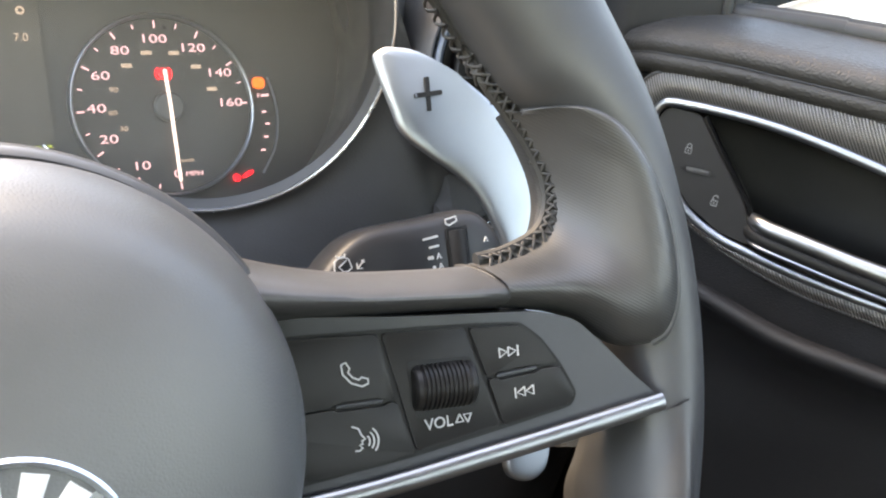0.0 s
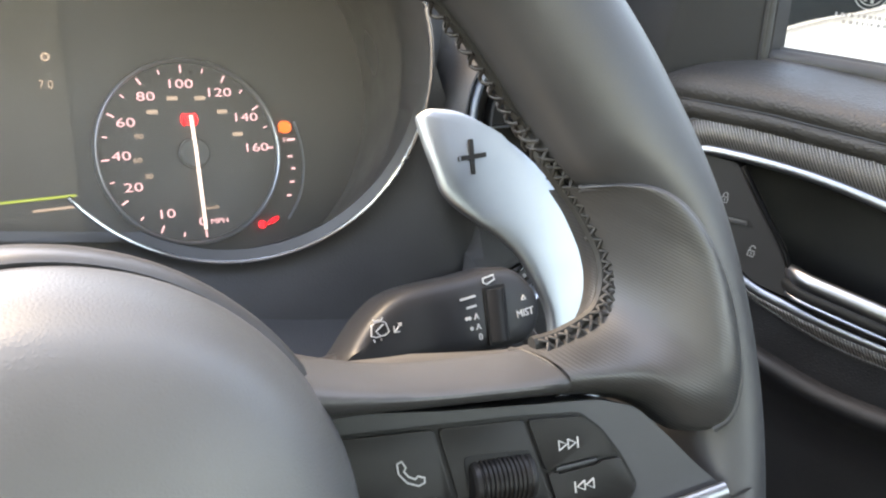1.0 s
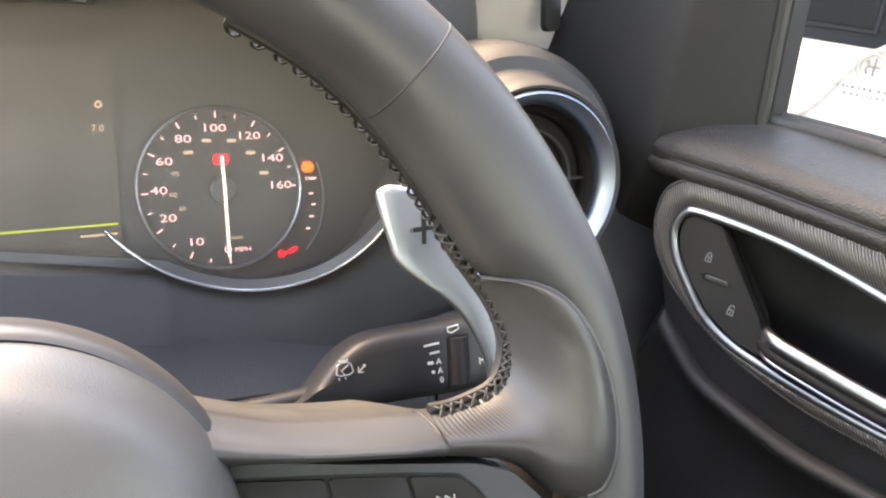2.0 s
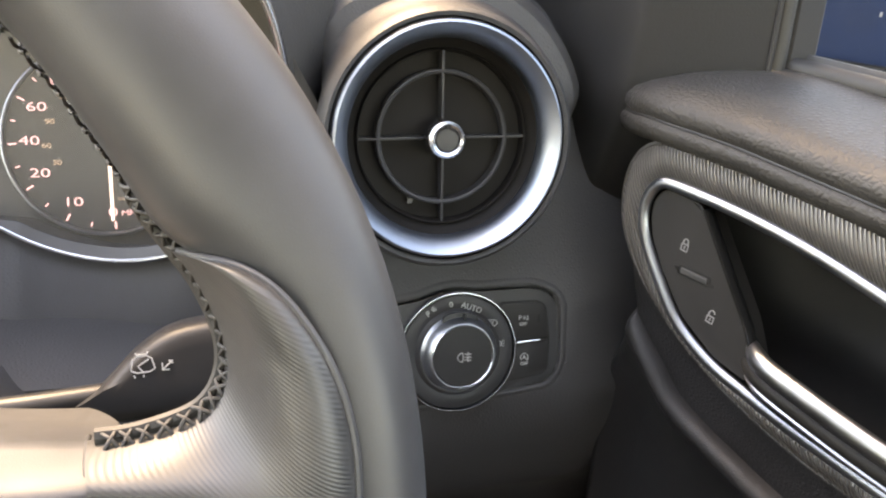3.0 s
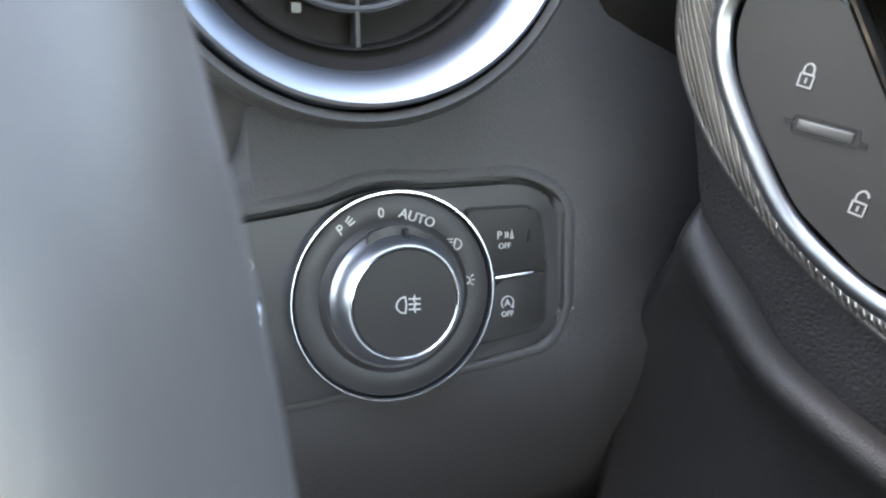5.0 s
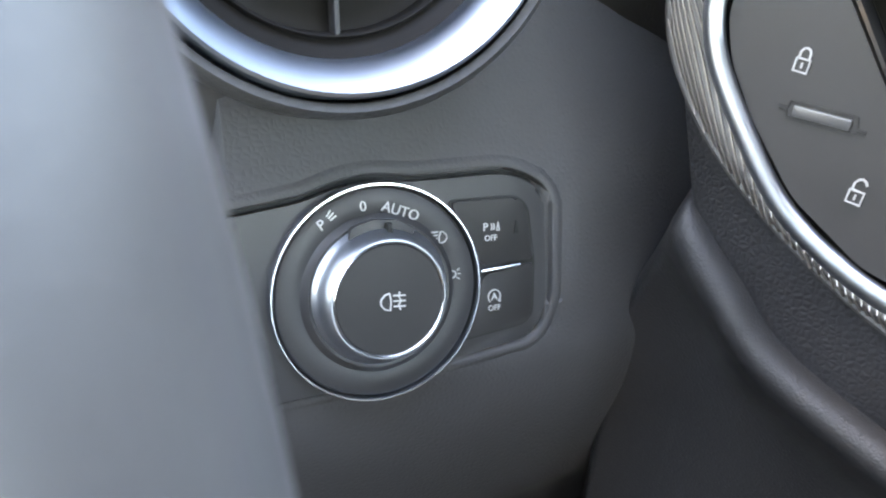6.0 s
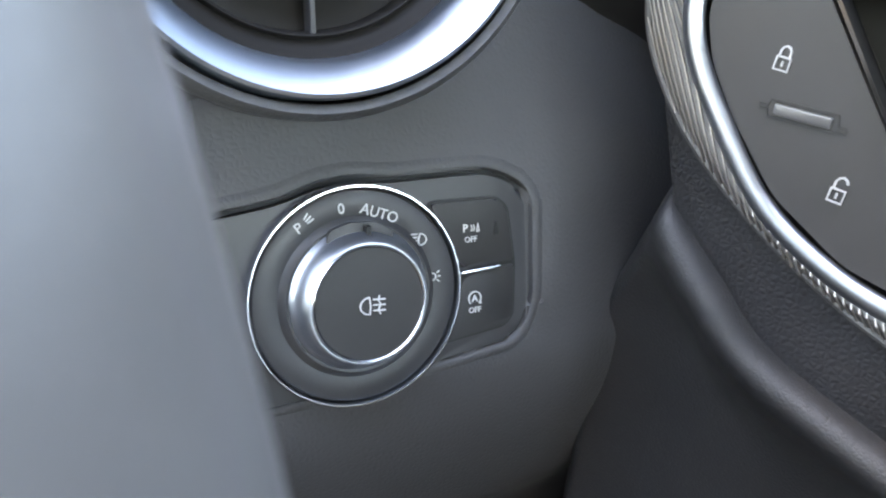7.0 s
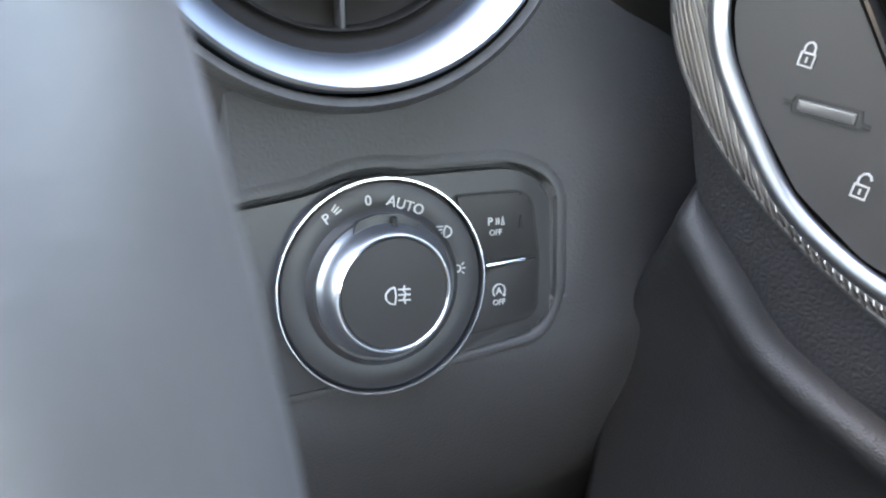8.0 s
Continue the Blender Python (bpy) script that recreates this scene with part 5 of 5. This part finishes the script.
# dealer sticker on the glass: a round mark and unreadable lines
STICK = mat("pale transfer print", (0.16, 0.16, 0.16), 0.6, var=0.1)
stk = thing("window_sticker", dp(0.27, 1.01, WO - 0.0025), "round pale transfer with lines of small print on the window glass", "sticker")
FST = dframe(0.2915, 1.0115, WO - 0.0022)
part("sticker_ring", ribbons(FST, [circle2(0, 0, 0.0075, n=36), circle2(0, 0, 0.0056, n=30)], 0.0005), STICK, stk)
part("sticker_mark", joined([ribbons(FST, [[(0.0010, 0.0046), (0.0010, -0.0046)], [(-0.0016, 0.0), (0.0042, 0.0)], [(-0.0027, 0.0031), (-0.0016, 0.0008), (-0.0028, -0.0016), (-0.0019, -0.0038)]], 0.0013)]), STICK, stk)
for r, (a, n) in enumerate(((-0.014, 12), (-0.010, 9))):
    u = a
    for j in range(n):
        w = random.uniform(0.0008, 0.0019)
        v0 = -0.0120 - r * 0.0034
        part("sticker_bar", plate(FST, [(u, v0), (u + w, v0), (u + w, v0 + 0.0017), (u, v0 + 0.0017)], 0.0001, -0.0002), STICK, stk)
        u += w + random.uniform(0.0006, 0.0020)

# ---- shell of the car ----
shell = thing("car_cabin", (-0.4, -0.4, 0.4), "plain unseen headliner, floor and sides of the car cabin", "car cabin", "structure")


def slab(name, a, b, material):
    bm = bmesh.new()
    bmesh.ops.create_cube(bm, size=1.0)
    a, b = Vector(a), Vector(b)
    bmesh.ops.scale(bm, vec=b - a, verts=bm.verts)
    bmesh.ops.translate(bm, vec=(a + b) / 2, verts=bm.verts)
    return part(name, bm, material, shell, smooth=0)


# Unseen roof: its edge keeps sun off the cluster, its paleness adds bounce.
slab("headliner", (-1.15, -1.8, 1.34), (0.45, 0.00, 1.38), HEADLINER)
# Unseen slab added behind the camera to cut fill from the rear.
slab("rear_light_block", (-1.15, -0.46, 0.32), (0.45, -0.40, 0.95), CARPET)
slab("floor", (-1.25, -1.8, 0.28), (0.60, 1.0, 0.32), CARPET)
slab("left_side", (-1.22, -1.8, 0.30), (-1.15, -0.45, 0.98), DOORLOW)
# Unseen sill, kept low to let more light in from the left.
slab("left_front", (-1.22, -0.45, 0.30), (-1.15, 0.9, 0.92), DOORLOW)
slab("rear_side", (-1.2, -1.85, 0.30), (0.7, -1.8, 1.10), DOORLOW)
slab("bulkhead", (-1.2, 1.0, 0.30), (0.4, 1.05, 0.99), CARPET)
# Added to close the gap past the dash end; black paints its shade.
slab("gap_blocker", (0.222, 0.40, 0.30), (0.235, 1.0, 0.93), GAPSHADE)
# Unseen sheet added to keep ground light out of the dash gap.
part("leak_sheet", grid([[V(x, y, 0.30), V(x, y, 0.93), dp(min(y, 0.36), 0.955, WO - 0.006) if y < 0.4 else V(0.155, y, 0.945)] for x, y in ((0.235, 1.0), (0.235, 0.5), (0.240, 0.36), (0.36, 0.0), (0.56, -0.5), (0.60, -1.8))]), CARPET, shell)
slab("left_pillar", (-1.22, -0.50, 0.80), (-1.15, -0.45, 1.36), HEADLINER)
slab("rear_pillar", (-1.22, -1.8, 0.80), (-1.15, -1.7, 1.36), HEADLINER)

# ---- outside ----
ground = thing("ground", (0, 0, -0.33), "pale sunlit concrete forecourt outside the car", "ground", "structure")
TAR = mat("pale concrete", (0.30, 0.29, 0.27), 0.9, var=0.2, vscale=3)
bm = bmesh.new()
bmesh.ops.create_grid(bm, x_segments=2, y_segments=2, size=400)
bmesh.ops.translate(bm, vec=(0, 0, -0.33), verts=bm.verts)
part("ground_sheet", bm, TAR, ground, smooth=0)
CLAD = mat("grey cladding", (0.016, 0.0175, 0.020), 0.8, var=0.2, vscale=2, spec=0.15)
TYRE = mat("worn tyre rubber", (0.009, 0.009, 0.0095), 0.85, var=0.2, spec=0.1)
SILVER = mat("silver wheel paint", (0.20, 0.21, 0.22), 0.4, metal=0.3, var=0.1)
BLUE = mat("blue van paint", (0.0008, 0.0075, 0.025), 0.7, var=0.15, vscale=2, spec=0.2)
van = thing("parked_van", (3.51, 6.72, -0.33), "blue parked van with a dark sill and silver wheels", "van")
vm = Matrix.Translation((3.51, 6.72, -0.33)) @ Matrix.Rotation(radians(47), 4, "Z")
vp = smooth_path([V(0, y, z) for y, z in ((-2.3, 0.42), (-2.35, 1.0), (-2.3, 1.9), (-1.9, 2.1), (1.2, 2.1), (1.7, 1.6), (2.3, 1.2), (2.4, 0.8), (2.35, 0.42))], 40)
part("body", grid([[vm @ V(x, p.y, p.z) for p in vp] for x in (-0.90, -0.93, -0.91, 0.91, 0.93, 0.90)], caps=True), BLUE, van)
cp = [(-2.36, 0.28), (-2.4, 0.44), (2.42, 0.44), (2.40, 0.28)]
part("cladding", grid([[vm @ V(x, y, z) for y, z in cp] for x in (-0.93, -0.95, 0.95, 0.93)], caps=True), CLAD, van, "grey plastic sill cladding")
for yy in (-1.1, 1.5):
    for xx in (-0.97, 0.77):
        flip = -1 if xx < 0 else 1
        wm = vm @ Matrix.Translation((xx + (0.0 if xx < 0 else 0.2), yy, 0.275)) @ Matrix.Rotation(radians(90 * flip), 4, "Y")
        wv = part("wheel", lathe(wm, [(0.155, 0.0), (0.24, 0.012), (0.265, 0.0), (0.275, -0.03), (0.275, -0.19), (0.26, -0.21), (0.155, -0.21)], 40), TYRE, van)
        part("wheel_disc", lathe(wm, [(0.155, -0.08), (0.07, -0.09), (0.0, -0.09)], 30), DARK, wv)
        part("wheel_rim", lathe(wm, [(0.160, -0.10), (0.160, 0.004), (0.153, 0.008), (0.144, -0.01), (0.142, -0.10)], 40), SILVER, wv)
        for k in range(5):
            sm = wm @ Matrix.Rotation(radians(72 * k + 10), 4, "Z")
            part("wheel_spoke", plate(sm, [(0.02, -0.030), (0.150, -0.026), (0.150, 0.026), (0.02, 0.030)], 0.0, -0.04, 0.008), SILVER, wv)
car = thing("parked_car", (2.36, 0.02, -0.33), "white parked car standing close beside the window", "car")
WHITE = mat("white car paint", (0.52, 0.53, 0.54), 0.25, coat=0.6, var=0.02)
cm = Matrix.Translation((2.36, 0.02, -0.33)) @ Matrix.Rotation(radians(4), 4, "Z")
low = smooth_path([V(0, y, z) for y, z in ((-2.1, 0.28), (-2.15, 0.80), (-2.05, 1.25), (-1.2, 1.36), (0.7, 1.36), (1.12, 1.295), (1.34, 1.20), (1.46, 1.05), (1.62, 0.975), (2.05, 0.82), (2.15, 0.6), (2.1, 0.28))], 60)
part("body", grid([[cm @ V(x, p.y, p.z) for p in low] for x in (-0.84, -0.88, -0.86, 0.86, 0.88, 0.84)], caps=True), WHITE, car)
cab = [(-1.7, 1.33), (-1.15, 1.77), (-0.15, 1.83), (0.60, 1.33)]
# Dark sheet over the lower flank, just proud of the white body.
part("dark_flank", grid([[cm @ V(x, y, z) for z in (0.25, 0.62, 0.92, 0.955)] for x, y in ((-0.60, 1.62), (-0.915, 1.58), (-0.915, 1.2), (-0.91, -1.9), (-0.60, -2.0))]), CLAD, car, "dark lower flank")
for sx in (-1, 1):
    part("headlamp", tube([cm @ V(sx * x, y, z) for x, y, z in ((0.86, 1.62, 0.93), (0.84, 1.80, 0.88), (0.76, 1.98, 0.82))], 0.05, 0.03, segs=12), GLOSSY, car, "dark headlamp")
part("glasshouse", grid([[cm @ V(x * k, y, z) for (y, z), k in zip(cab, (0.84, 0.66, 0.66, 0.84))] for x in (-1, -0.97, 0.97, 1)], caps=True), GLOSSY, car, "dark tinted windows")
part("roof", grid([[cm @ V(x, y, z) for y, z in ((-1.2, 1.76), (-1.1, 1.81), (-0.2, 1.86), (-0.08, 1.81))] for x in (-0.67, 0.67)]), WHITE, car)
for yy in (-1.3, 1.3):
    for flip in (-1, 1):
        wm = cm @ Matrix.Translation((0.89 * flip, yy, 0.31)) @ Matrix.Rotation(radians(90 * flip), 4, "Y")
        wt = part("wheel", lathe(wm, [(0.20, 0.0), (0.30, 0.0), (0.31, -0.03), (0.31, -0.18), (0.20, -0.2)], 32), TYRE, car)
        part("wheel_disc", lathe(wm, [(0.20, -0.01), (0.1, 0.01), (0.0, 0.0)], 24), SILVER, wt)
# dark showroom behind the parked cars
hall = thing("showroom_building", (14.5, 8.6, -0.33), "dark grey showroom building with glazed front behind the cars", "building")
hm = Matrix.Translation((14.5, 8.6, -0.33)) @ Matrix.Rotation(radians(122), 4, "Z")
FACADE = mat("dark grey facade sheet", (0.016, 0.018, 0.020), 0.75, var=0.2, vscale=0.8, spec=0.15)
GLAZE = mat("dark shop glazing", (0.007, 0.009, 0.010), 0.45, var=0.3, vscale=0.6, spec=0.12)


def block(a, b, m):
    bm = bmesh.new()
    bmesh.ops.create_cube(bm, size=1.0)
    a, b = Vector(a), Vector(b)
    bmesh.ops.scale(bm, vec=b - a, verts=bm.verts)
    bmesh.ops.translate(bm, vec=(a + b) / 2, verts=bm.verts)
    bmesh.ops.bevel(bm, geom=list(bm.edges), offset=0.015, segments=1, affect="EDGES")
    bmesh.ops.transform(bm, matrix=m, verts=bm.verts)
    return bm


part("wall", block((-12, -6, 0), (12, 0, 4.2), hm), FACADE, hall, smooth=0)
part("roof", block((-12.2, -6.2, 4.2), (12.2, 0.2, 4.45), hm), CLAD, hall, smooth=0)
for k in range(10):
    x0 = -11.6 + k * 2.32
    wf = part("window", block((x0, 0.0, 0.25), (x0 + 2.2, 0.06, 3.2), hm), FACADE, hall, smooth=0)
    part("pane", block((x0 + 0.08, 0.03, 0.33), (x0 + 2.12, 0.075, 3.12), hm), GLAZE, wf, smooth=0)
